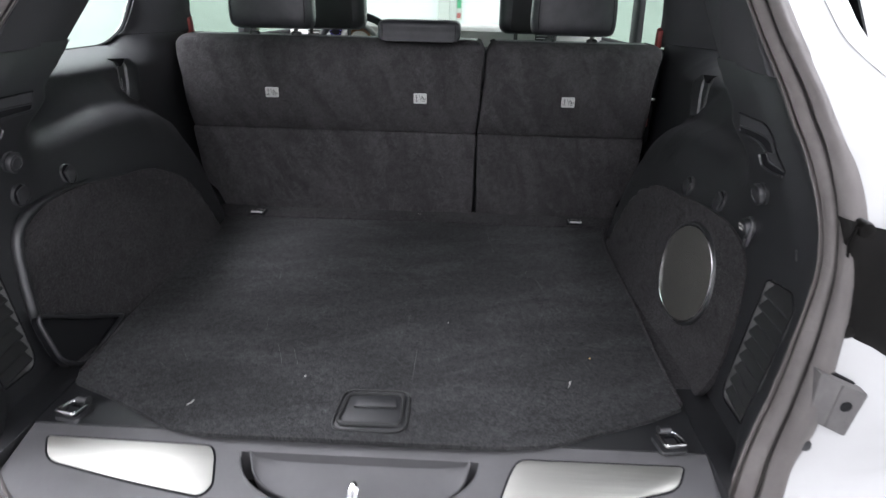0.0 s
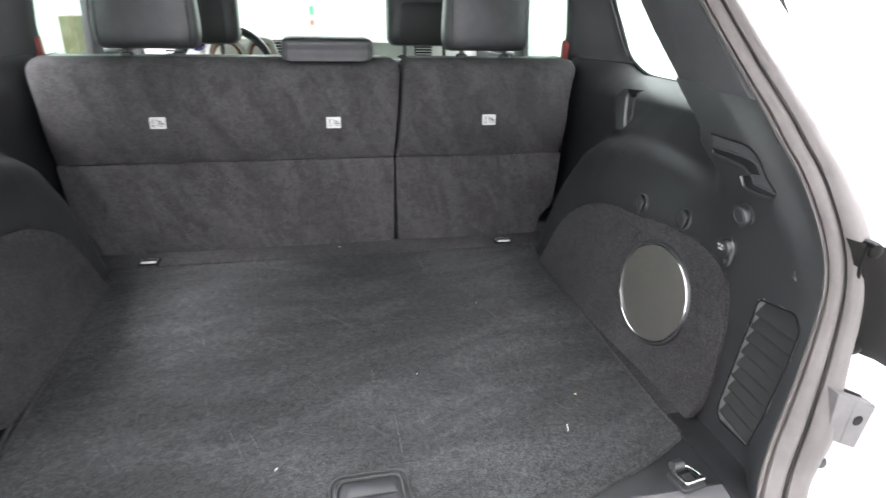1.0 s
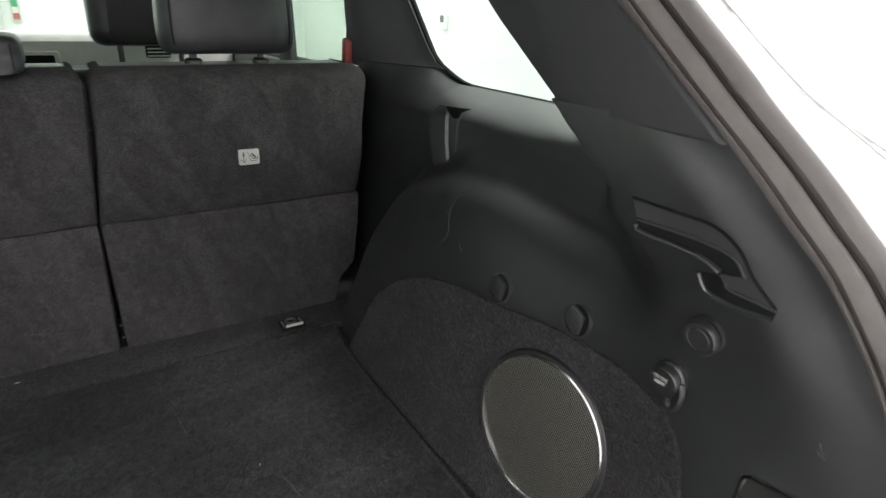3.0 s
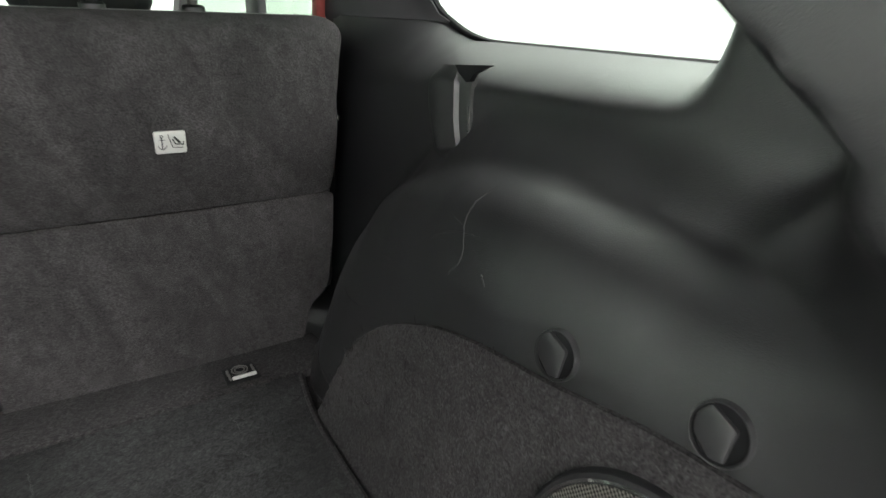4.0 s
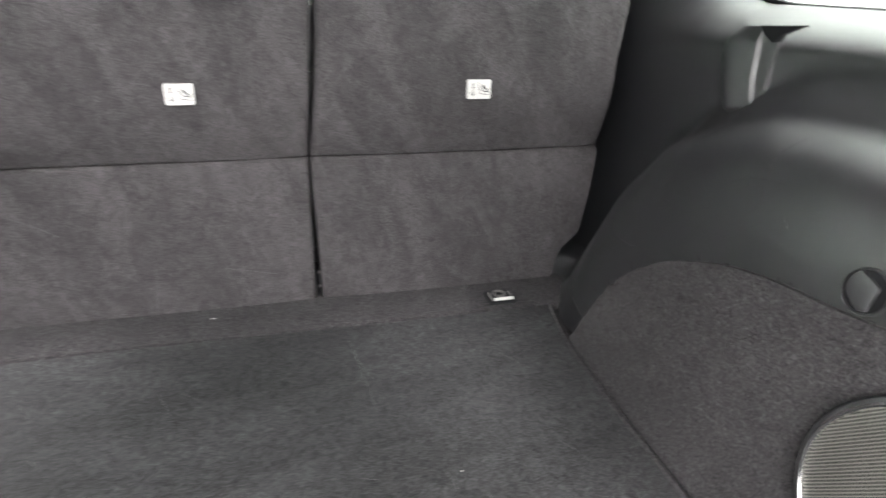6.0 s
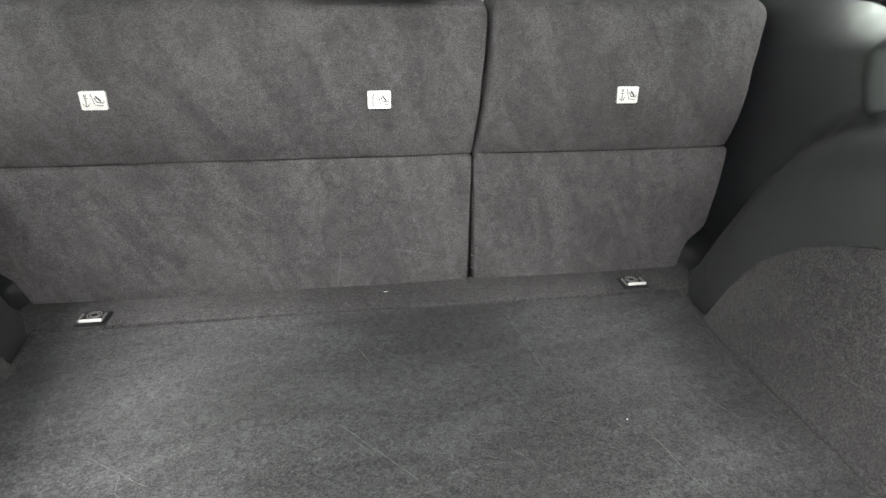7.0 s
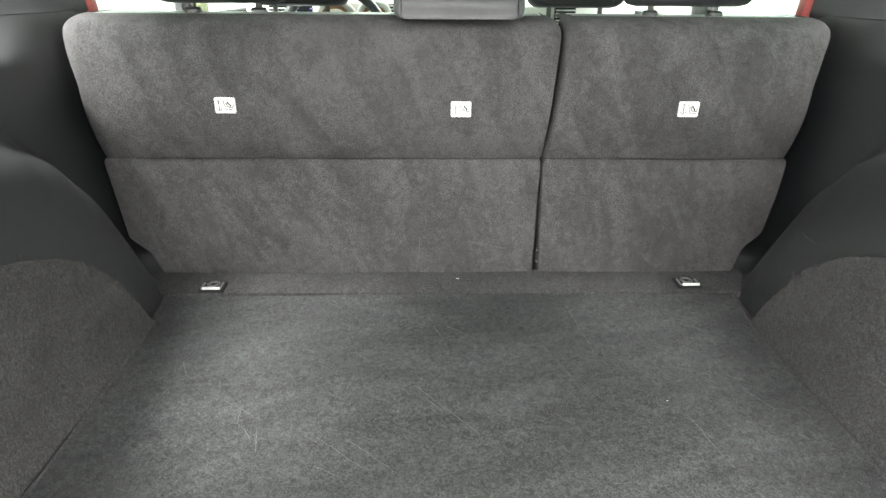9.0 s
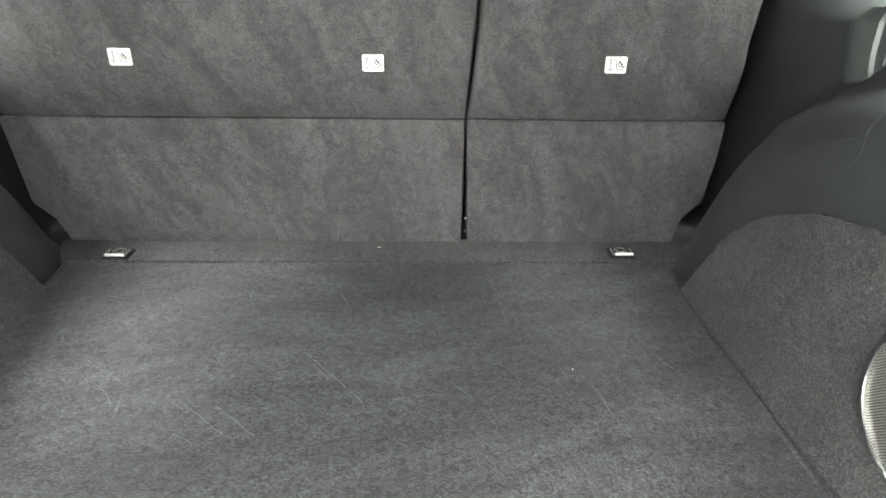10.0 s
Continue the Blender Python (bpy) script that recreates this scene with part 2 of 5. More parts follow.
def rounded(pts, r, n=5):
    """A closed 2D outline with its corners rounded off; r: one radius, or one for each corner."""
    out = []
    k = len(pts)
    for i, p in enumerate(pts):
        a, b, c = Vector(pts[i - 1]), Vector(p), Vector(pts[(i + 1) % k])
        rr = r[i] if isinstance(r, (list, tuple)) else r
        u, v = a - b, c - b
        rr = min(rr, 0.48 * u.length, 0.48 * v.length)
        p0, p1 = b + u.normalized() * rr, b + v.normalized() * rr
        for j in range(n + 1):
            t = j / n
            q = p0 * (1 - t) ** 2 + b * 2 * t * (1 - t) + p1 * t * t
            out.append((q.x, q.y))
    return out


def prism(outline, depth, m, bevel=0.0):
    """An outline in local x, y pushed down by depth from local z = 0, its upper rim bevelled."""
    bm = bmesh.new()
    n = len(outline)
    cx, cy = sum(p[0] for p in outline) / n, sum(p[1] for p in outline) / n

    def ring(z, inset):
        vs = []
        for x, y in outline:
            d = Vector((cx - x, cy - y))
            d = d.normalized() * inset if d.length > 1e-6 else d
            vs.append(bm.verts.new((x + d.x, y + d.y, z)))
        return vs

    rings = [ring(-depth, 0.0)]
    if bevel:
        rings += [ring(-bevel, 0.0), ring(-0.3 * bevel, 0.3 * bevel), ring(0, bevel)]
    else:
        rings.append(ring(0, 0))
    for a, b in zip(rings, rings[1:]):
        for i in range(n):
            bm.faces.new((a[i], a[(i + 1) % n], b[(i + 1) % n], b[i]))
    bm.faces.new(rings[-1])
    bm.faces.new(rings[0][::-1])
    bmesh.ops.transform(bm, matrix=m, verts=bm.verts)
    return bm


def curve_points(pts, n=8, closed=False):
    """A smooth line through the points."""
    P = [Vector(p) for p in pts]
    out = []
    k = len(P)
    for i in range(k if closed else k - 1):
        if closed:
            a, b, c, d = P[i - 1], P[i], P[(i + 1) % k], P[(i + 2) % k]
        else:
            b, c = P[i], P[i + 1]
            a = P[i - 1] if i else b * 2 - c
            d = P[i + 2] if i + 2 < k else c * 2 - b
        for j in range(n):
            t = j / n
            out.append(0.5 * ((2 * b) + (c - a) * t + (2 * a - 5 * b + 4 * c - d) * t * t + (3 * b - a - 3 * c + d) * t ** 3))
    if not closed:
        out.append(P[-1])
    return out


def tube(points, r, sides=8, closed=False, bm=None, flat=1.0):
    """A round bar along the points; r: a radius or a function of the way along, 0 to 1."""
    bm = bm or bmesh.new()
    P = [Vector(p) for p in points]
    n = len(P)
    rings = []
    ref = None
    for i, p in enumerate(P):
        t = (P[(i + 1) % n] - P[i - 1]) if closed else (P[min(i + 1, n - 1)] - P[max(i - 1, 0)])
        t.normalize()
        if ref is None:
            ref = Vector((0, 0, 1)) if abs(t.z) < 0.9 else Vector((1, 0, 0))
        u = (ref - t * ref.dot(t)).normalized()
        ref = u
        v = t.cross(u)
        rr = r(i / max(1, n - 1)) if callable(r) else r
        rings.append([bm.verts.new(p + (u * math.cos(a) + v * math.sin(a) * flat) * rr)
                      for a in (2 * math.pi * k / sides for k in range(sides))])
    for i in range(n if closed else n - 1):
        a, b = rings[i], rings[(i + 1) % n]
        for k in range(sides):
            bm.faces.new((a[k], a[(k + 1) % sides], b[(k + 1) % sides], b[k]))
    if not closed:
        bm.faces.new(rings[0][::-1])
        bm.faces.new(rings[-1])
    return bm


def lathe(profile, m, n=32, flat=1.0):
    """Turns a profile of (radius, height) round local z."""
    bm = bmesh.new()
    rings = [[bm.verts.new((r * math.cos(a), r * math.sin(a) * flat, h)) for a in (2 * math.pi * k / n for k in range(n))]
             for r, h in profile]
    for a, b in zip(rings, rings[1:]):
        for k in range(n):
            bm.faces.new((a[k], a[(k + 1) % n], b[(k + 1) % n], b[k]))
    bm.faces.new(rings[0][::-1])
    bm.faces.new(rings[-1])
    bmesh.ops.transform(bm, matrix=m, verts=bm.verts)
    return bm


def grid(rows, back=None, closed_rows=False):
    """A sheet through rows of points; back: a vector by which a second layer lies behind it, which gives it thickness."""
    bm = bmesh.new()
    V = [[bm.verts.new(p) for p in row] for row in rows]
    for a, b in zip(V, V[1:]):
        for i in range(len(a) - 1):
            bm.faces.new((a[i], a[i + 1], b[i + 1], b[i]))
    if back is not None:
        W = [[bm.verts.new(Vector(p) + Vector(back)) for p in row] for row in rows]
        for a, b in zip(W, W[1:]):
            for i in range(len(a) - 1):
                bm.faces.new((a[i + 1], a[i], b[i], b[i + 1]))
        rim = [[V[0], W[0]], [V[-1], W[-1]], [[r[0] for r in V], [r[0] for r in W]], [[r[-1] for r in V], [r[-1] for r in W]]]
        for a, b in rim:
            for i in range(len(a) - 1):
                bm.faces.new((a[i], b[i], b[i + 1], a[i + 1]))
    return bm


def inside(p, outline):
    x, y = p
    hit = False
    for (x0, y0), (x1, y1) in zip(outline, outline[1:] + outline[:1]):
        if (y0 > y) != (y1 > y) and x < (x1 - x0) * (y - y0) / (y1 - y0) + x0:
            hit = not hit
    return hit


def fill(outline, place, step, back):
    """A sheet with the given 2D outline, laid on a curved surface by place(u, v) -> point, with thickness."""
    bm = bmesh.new()
    us, vs = [p[0] for p in outline], [p[1] for p in outline]
    flat = [bm.verts.new((u, v, 0)) for u, v in outline]
    bm.faces.new(flat)
    for axis, lo, hi in ((0, min(us), max(us)), (1, min(vs), max(vs))):
        c = lo + step
        while c < hi:
            no = (1, 0, 0) if axis == 0 else (0, 1, 0)
            bmesh.ops.bisect_plane(bm, geom=list(bm.verts) + list(bm.edges) + list(bm.faces), plane_co=Vector(no) * c, plane_no=no)
            c += step
    top = list(bm.faces)
    made = bmesh.ops.extrude_face_region(bm, geom=top)
    lower = {e for e in made["geom"] if isinstance(e, bmesh.types.BMVert)}
    for v in bm.verts:
        q = Vector(place(v.co.x, v.co.y))
        v.co = q if v in lower else q + Vector(back)
    return bm

# ---- the room round the car ----
def slab(name, x0, x1, y0, y1, z0, z1, mat, label, category):
    return tagged(link(name, span(x0, x1, y0, y1, z0, z1), mat, False), label, category, kind="structure")


slab("ground", -3.6, 2.7, -4.2, 6.8, -0.1, 0.0, GROUND, "pale grey painted concrete showroom floor", "floor")
slab("wall_right", 2.5, 2.7, -4.2, 6.8, 0.0, 3.2, WALL, "plain white painted wall of the bright showroom", "wall")
slab("wall_left", -3.6, -3.4, -4.2, 6.8, 0.0, 3.2, WALL, "plain white painted wall of the bright showroom", "wall")
slab("wall_front", -3.4, 2.5, 6.5, 6.7, 0.0, 3.2, WALL, "white wall ahead of the car", "wall")
# back wall and ceiling are unseen, added to close the room and bounce light
slab("wall_back", -3.4, 2.5, -4.2, -4.0, 0.0, 3.2, WALL, "unseen white wall added behind the open tailgate", "wall")
slab("ceiling", -3.6, 2.7, -4.2, 6.8, 3.2, 3.3, WALL, "unseen white ceiling added over the showroom", "ceiling")

# ---- the cargo bay: floor, sill, side panels ----
FLOOR = 0.80

# outline of the carpeted load floor, rear edge bowed
floor_outline = [(-0.508, 0.945), (-0.502, 0.88), (-0.494, 0.80), (-0.490, 0.60), (-0.486, 0.38), (-0.474, 0.223)]
floor_outline += [(p.x, p.y) for p in curve_points([(-0.467, 0.203, 0), (-0.386, 0.167, 0), (-0.334, 0.140, 0), (-0.285, 0.115, 0), (-0.243, 0.104, 0), (-0.19, 0.100, 0), (0.0, 0.099, 0),
                                                    (0.155, 0.101, 0), (0.232, 0.108, 0), (0.274, 0.119, 0), (0.317, 0.138, 0), (0.360, 0.155, 0), (0.407, 0.176, 0), (0.456, 0.203, 0)], 4)]
floor_outline += [(0.458, 0.24), (0.460, 0.34), (0.466, 0.55), (0.467, 0.75), (0.474, 0.86), (0.490, 0.948)]
load_floor = thing("load_floor", "charcoal carpeted load floor board with a recessed pull handle, lightly soiled", "load floor", at=(0, 0, 0))


def floor_height(x, y):
    wave = 0.0012 * math.sin(9 * x + 2) * math.sin(7 * y + 1)
    return (x, y, FLOOR + wave)


part("carpet", fill(floor_outline, floor_height, 0.06, (0, 0, -0.008)), CARPET, load_floor)
for side_edge in ([(0.459, 0.215), (0.4595, 0.34), (0.4655, 0.55), (0.4665, 0.75), (0.4735, 0.86), (0.489, 0.945)],
                  [(-0.474, 0.23), (-0.4855, 0.38), (-0.4895, 0.60), (-0.4935, 0.80), (-0.5015, 0.88), (-0.5075, 0.942)]):
    part("edge_binding", tube(curve_points([(x, y, FLOOR - 0.002) for x, y in side_edge], 5), 0.0042, 8), SIDE_CARPET, load_floor)


def flip_handle(parent):
    """A D-shaped pull in a shallow tray, its front bar raised."""
    def at(pts, z):
        return [Vector((x, y, FLOOR + z)) for x, y in pts]

    o = rounded([(-0.054, 0.117), (0.051, 0.118), (0.050, 0.208), (-0.049, 0.206)], 0.020)
    base = part("handle_tray", prism(o, 0.01, pose(0, 0, FLOOR + 0.0022), 0.002), PLASTIC, parent, "black plastic handle tray")
    part("outer_rim", tube(at(o, 0.0026), 0.0022, 8, True), SLAT, base)
    o = rounded([(-0.047, 0.127), (0.043, 0.129), (0.041, 0.201), (-0.041, 0.198)], 0.014)
    pull = part("pull", tube(at(o, 0.0032), 0.0028, 8, True), SLAT, base)
    part("front_bar", tube(curve_points(at([(-0.046, 0.136), (-0.040, 0.1285), (-0.02, 0.1275), (0.02, 0.1285), (0.036, 0.130), (0.042, 0.137)], 0.0052), 5), 0.0038, 8), SLAT, pull)
    o = rounded([(-0.030, 0.166), (0.034, 0.168), (0.032, 0.195), (-0.027, 0.193)], 0.006)
    part("finger_pocket", prism(o, 0.003, pose(0, 0, FLOOR + 0.0040), 0.001), PLASTIC, pull)
    part("pocket_edge", tube(at([(-0.029, 0.1665), (0.033, 0.1685)], 0.0046), 0.0013, 6), SLAT, pull)


flip_handle(load_floor)

# strip of carpet between the load floor and the seats
strip = thing("filler_panel", "charcoal carpeted filler strip between load floor and seat backs", "floor panel")
rows = [[(x, y, FLOOR + z) for x in np.linspace(-0.56, 0.545, 40)] for y, z in
        ((0.938, -0.014), (0.9495, -0.006), (0.952, -0.0005), (0.957, 0.0012), (1.0, 0.0012), (1.03, -0.001), (1.05, -0.004))]
part("carpet", grid(rows, (0, 0, -0.02)), SIDE_CARPET, strip)
part("binding", tube([(x, 0.953, FLOOR - 0.0005) for x in np.linspace(-0.555, 0.54, 12)], 0.0016, 6), SIDE_CARPET, strip, "bound carpet edge")

# carpet flanks that fall away under the side panels
for name, x0, x1 in (("right", 0.440, 0.56), ("left", -0.58, -0.450)):
    flank = tagged(link("floor_flank", span(x0, x1, 0.265, 1.0, FLOOR - 0.05, FLOOR - 0.008, 0.002), SIDE_CARPET),
                   "dark carpet lining beside the load floor", "floor panel", kind="structure")

# lines of the weather seal, inner and outer edge, right side
SEAL_IN = [(0.0, -0.03, 0.760), (0.20, -0.028, 0.760), (0.38, -0.012, 0.763), (0.448, 0.030, 0.770), (0.482, 0.075, 0.785), (0.495, 0.090, 0.82), (0.509, 0.103, 0.86),
           (0.521, 0.110, 0.90), (0.530, 0.112, 0.98), (0.540, 0.120, 1.06), (0.541, 0.130, 1.10), (0.540, 0.145, 1.13), (0.536, 0.164, 1.16), (0.526, 0.191, 1.20),
           (0.519, 0.221, 1.23), (0.515, 0.253, 1.26), (0.508, 0.299, 1.30), (0.501, 0.344, 1.34), (0.480, 0.53, 1.50), (0.468, 0.69, 1.61)]
SEAL_OUT = [(0.0, -0.062, 0.745), (0.20, -0.062, 0.745), (0.40, -0.048, 0.745), (0.490, 0.0, 0.752), (0.526, 0.045, 0.775), (0.537, 0.063, 0.82), (0.543, 0.066, 0.86),
            (0.548, 0.068, 0.90), (0.561, 0.083, 0.98), (0.561, 0.090, 1.06), (0.558, 0.095, 1.10), (0.557, 0.105, 1.13), (0.558, 0.125, 1.16), (0.556, 0.157, 1.20),
            (0.551, 0.187, 1.23), (0.547, 0.219, 1.26), (0.537, 0.262, 1.30), (0.527, 0.302, 1.34), (0.51, 0.49, 1.50), (0.50, 0.65, 1.62)]
EDGE_X = [(p[2], p[0]) for p in SEAL_IN[4:]]
EDGE_Y = [(p[2], p[1]) for p in SEAL_IN[4:]]

# side trim: x of the inner surface of the right panel, over y and z
CREST = [(0.0, 1.10), (0.30, 1.11), (0.43, 1.127), (0.6, 1.14), (0.7, 1.132), (0.78, 1.11), (0.84, 1.08), (0.90, 1.02),
         (0.95, 0.93), (0.985, 0.85), (1.02, 0.80)]

# lower edge of the quarter window
WINDOW_EDGE = [(0.50, 1.28), (0.54, 1.236), (0.885, 1.234), (0.92, 1.2415), (0.945, 1.2505), (1.14, 1.2525)]


def lower_x(y, z):
    return 0.507 + 0.02 * ss((0.65 - y) / 0.4) + 0.1 * (min(z, 1.03) - 0.92)


def panel_x(y, z):
    zc = tab(CREST, y)
    # way above the crest, measured across it where it falls steeply towards the seat
    steep = (tab(CREST, y + 0.03) - tab(CREST, y - 0.03)) / 0.06
    over = (z - zc) / math.sqrt(1 + steep * steep)
    s = min(0.95, max(0.0, (over + 0.118) / 0.130))
    lo = lower_x(y, z) + 0.094 * (1 - math.sqrt(1 - s * s))
    # recess under the window, curling out to the sill of the glass
    start = 1.1905 + 0.045 * (0.786 - y)
    d = min(1.0, max(0.0, z - start) / (max(1.234, tab(WINDOW_EDGE, y)) - start))
    up = 0.624 + 0.04 * (z - 1.12) + 0.0805 * d ** 1.7 * ss((1.10 - y) / 0.18) * ss((y - 0.500) / 0.055)
    wide = ss((0.80 - y) / 0.10)
    mid = lo + (min(up, 0.7075) - lo) * ss((over + 0.014 + 0.010 * wide) / (0.052 + 0.040 * wide))
    rear = lower_x(y, z) - 0.030 * ss((z - 1.06) / 0.2)
    rear += (tab(EDGE_X, z) - rear) * ss(1 - (y - tab(EDGE_Y, z)) / 0.07)
    high = ss((z - 1.145) / 0.06)
    ye = 0.300 + 0.065 * high + max(0.0, z - 1.22) * 1.2
    return rear + (mid - rear) * ss((y - ye) / (0.17 - 0.115 * high))


def on_panel(side, y, z, off=0.0):
    """A point off metres inward of the panel; side 1: right, -1: left."""
    x = panel_x(y, z) - off
    return Vector((x, y, z)) if side > 0 else Vector((-(x + 0.015), y, z))


def panel_pose(side, y, z, off=0.0):
    """Local x to the rear of the car, y up, z inward, on the panel."""
    p = on_panel(side, y, z, off)
    e = 0.012
    ty = (on_panel(side, y + e, z) - on_panel(side, y - e, z)).normalized()
    tz = (on_panel(side, y, z + e) - on_panel(side, y, z - e)).normalized()
    n = ty.cross(tz) * (-1 if side < 0 else 1)
    if n.x * side > 0:
        n = -n
    n.normalize()
    xx = tz.cross(n).normalized()
    return Matrix(((xx.x, tz.x, n.x, p.x), (xx.y, tz.y, n.y, p.y), (xx.z, tz.z, n.z, p.z), (0, 0, 0, 1)))


def mirrored(side, p):
    p = Vector(p)
    return p if side > 0 else Vector((-(p.x + 0.015), p.y, p.z))


CARPET_EDGE = [(0.862, 0.785), (0.856, 0.813), (0.845, 0.856), (0.808, 0.911), (0.762, 0.956), (0.72, 0.982), (0.651, 1.011), (0.586, 1.024),
               (0.528, 1.028), (0.44, 1.040), (0.345, 1.042), (0.293, 1.029), (0.265, 1.003), (0.248, 0.945), (0.240, 0.868), (0.246, 0.80), (0.25, 0.785)]
VENT_EDGE = [(0.209, 1.015), (0.146, 1.026), (0.130, 1.010), (0.130, 0.96), (0.134, 0.87), (0.142, 0.822), (0.205, 0.818), (0.217, 0.832)]


def side_shell(side, parent):
    bm = bmesh.new()
    hole = rounded(VENT_EDGE, 0.008)
    ni, nj = 140, 100
    V, C = {}, {}
    for j in range(nj):
        z0 = z = 0.775 + 0.5035 * j / (nj - 1)
        y0 = tab(EDGE_Y, z0)
        for i in range(ni):
            y = y0 + (1.13 - y0) * i / (ni - 1)
            z = z0 + 0.045 * (0.786 - y) * ss((z0 - 1.12) / 0.06) * (1 - ss((z0 - 1.212) / 0.018)) * ss((y - 0.44) / 0.07)
            zl = tab(WINDOW_EDGE, y)
            zz = zl if abs(z - zl) < 0.0026 else z
            V[i, j] = bm.verts.new(on_panel(side, y, zz))
            C[i, j] = (y + 0.00375, z + 0.0025)
    # the rear edge turns outward, in under the weather seal
    turn = []
    for j in range(nj):
        p = V[0, j].co
        x = tab(EDGE_X, p.z) + 0.014
        turn.append(bm.verts.new((x if side > 0 else -(x + 0.015), p.y + 0.016, p.z)))
    for j in range(nj - 1):
        bm.faces.new((turn[j], V[0, j], V[0, j + 1], turn[j + 1]))
    for i in range(ni - 1):
        for j in range(nj - 1):
            if inside(C[i, j], hole) or (C[i, j][1] > tab(WINDOW_EDGE, C[i, j][0]) and 0.5 < C[i, j][0]):
                continue
            bm.faces.new((V[i, j], V[i + 1, j], V[i + 1, j + 1], V[i, j + 1]))
    bmesh.ops.delete(bm, geom=[v for v in bm.verts if not v.link_faces], context="VERTS")
    part("shell", bm, PLASTIC, parent)


def carpet_cover(side, parent, label):
    o = rounded(CARPET_EDGE, 0.02, 3)

    def place(y, z):
        off = 0.005 + 0.016 * max(0.0, (0.86 - z) / 0.07) ** 2
        return on_panel(side, y, z, off)

    bm = fill(o, place, 0.025, (0.012 * side, 0, 0))
    cover = part("carpet_cover", bm, SIDE_CARPET, parent, label)
    # matted curls of pile
    rnd = random.Random(11 + side)
    curls = bmesh.new()
    done = 0
    while done < 2600:
        y, z = rnd.uniform(0.25, 0.86), rnd.uniform(0.81, 1.04)
        if not inside((y, z), o) or (side > 0 and (y - 0.4165) ** 2 + (z - 0.9241) ** 2 < 0.099 ** 2):
            continue
        done += 1
        ang, bend, ln = rnd.uniform(0, 6.28), rnd.gauss(0, 2.2), rnd.uniform(0.005, 0.014)
        pts = []
        for k in range(5):
            pts.append(place(y, z) + Vector((-side * (0.0002 + 0.0006 * math.sin(math.pi * k / 4)), 0, 0)))
            y, z, ang = y + ln / 4 * math.cos(ang), z + ln / 4 * math.sin(ang), ang + bend / 4
        tube(pts, rnd.uniform(0.00018, 0.00040), 3, False, curls)
    tagged(part("matted_pile", curls, CURL, cover), "matted grey curls of carpet pile", kind="stuff")
    return cover


def vent(side, parent):
    o = rounded(VENT_EDGE, 0.008)
    ring = [on_panel(side, y, z, 0.001) for y, z in o]
    v = part("vent_grille", tube(ring, 0.0012, 6, True), DARK, parent, "black louvred air vent")
    back = [on_panel(side, y, z, -0.030) for y, z in o]
    bm = bmesh.new()
    a = [bm.verts.new(p) for p in ring]
    b = [bm.verts.new(p) for p in back]
    for i in range(len(a)):
        bm.faces.new((a[i], a[(i + 1) % len(a)], b[(i + 1) % len(a)], b[i]))
    bm.faces.new(b)
    # lighter grey box stands for the lit wall between the slats
    part("vent_box", bm, VENT_LIT, v, "vent recess, its lit wall painted lighter grey")
    for k in range(9):
        z = 0.836 + 0.0205 * k
        y0 = 0.1290 if z < 0.985 else 0.1335
        y1 = 0.214
        pts = []
        for y in (y0, y1):
            pts.append([on_panel(side, y, z - 0.006, -0.002), on_panel(side, y, z + 0.018, -0.020), on_panel(side, y, z + 0.015, -0.0225),
                        on_panel(side, y, z - 0.009, -0.0025)])
        bm = bmesh.new()
        q = [[bm.verts.new(p) for p in r] for r in pts]
        for i in range(4):
            bm.faces.new((q[0][i], q[0][(i + 1) % 4], q[1][(i + 1) % 4], q[1][i]))
        bm.faces.new(q[0])
        bm.faces.new(q[1])
        part("slat", bm, SLAT, v)


def bag_hook(side, y, z, parent):
    """A round cup with a flip-out flap; a dark disc paints the shade in the gap beside it."""
    m = panel_pose(side, y, z)
    h = part("bag_hook", lathe([(0.0186, -0.004), (0.0184, 0.0030), (0.0176, 0.0046), (0.0168, 0.0044), (0.0162, 0.0010)], m, 36), HOOK, parent)
    o = rounded([(-0.0085, 0.0142), (0.0090, 0.0070), (0.0080, -0.002), (0.0074, -0.0138), (0.0000, -0.0155), (-0.0132, -0.0055), (-0.0150, 0.003), (-0.0128, 0.0098)],
                [0.002, 0.003, 0.008, 0.002, 0.002, 0.004, 0.004, 0.003])
    if side < 0:
        o = [(-x, y) for x, y in o][::-1]
    part("flap", prism(o, 0.006, m @ pose(0, 0, 0.0052, 0, 3 * side, 0), 0.0015), HOOK, h)
    # dark disc in place of the cup's inner shadow
    part("gap", lathe([(0.0165, 0.0010), (0.0165, 0.0018), (0.004, 0.0018)], m, 24), DARK, h)


def push_knob(side, y, z, parent):
    m = panel_pose(side, y, z)
    part("knob", lathe([(0.0155, -0.01), (0.0155, 0.004), (0.0135, 0.0045), (0.0135, 0.006), (0.0155, 0.0065), (0.0155, 0.011), (0.0140, 0.0128), (0.0105, 0.0130), (0.0100, 0.0122), (0.0092, 0.0130), (0.004, 0.013)], m, 32), HOOK, parent,
         "round black push-in fastener knob")


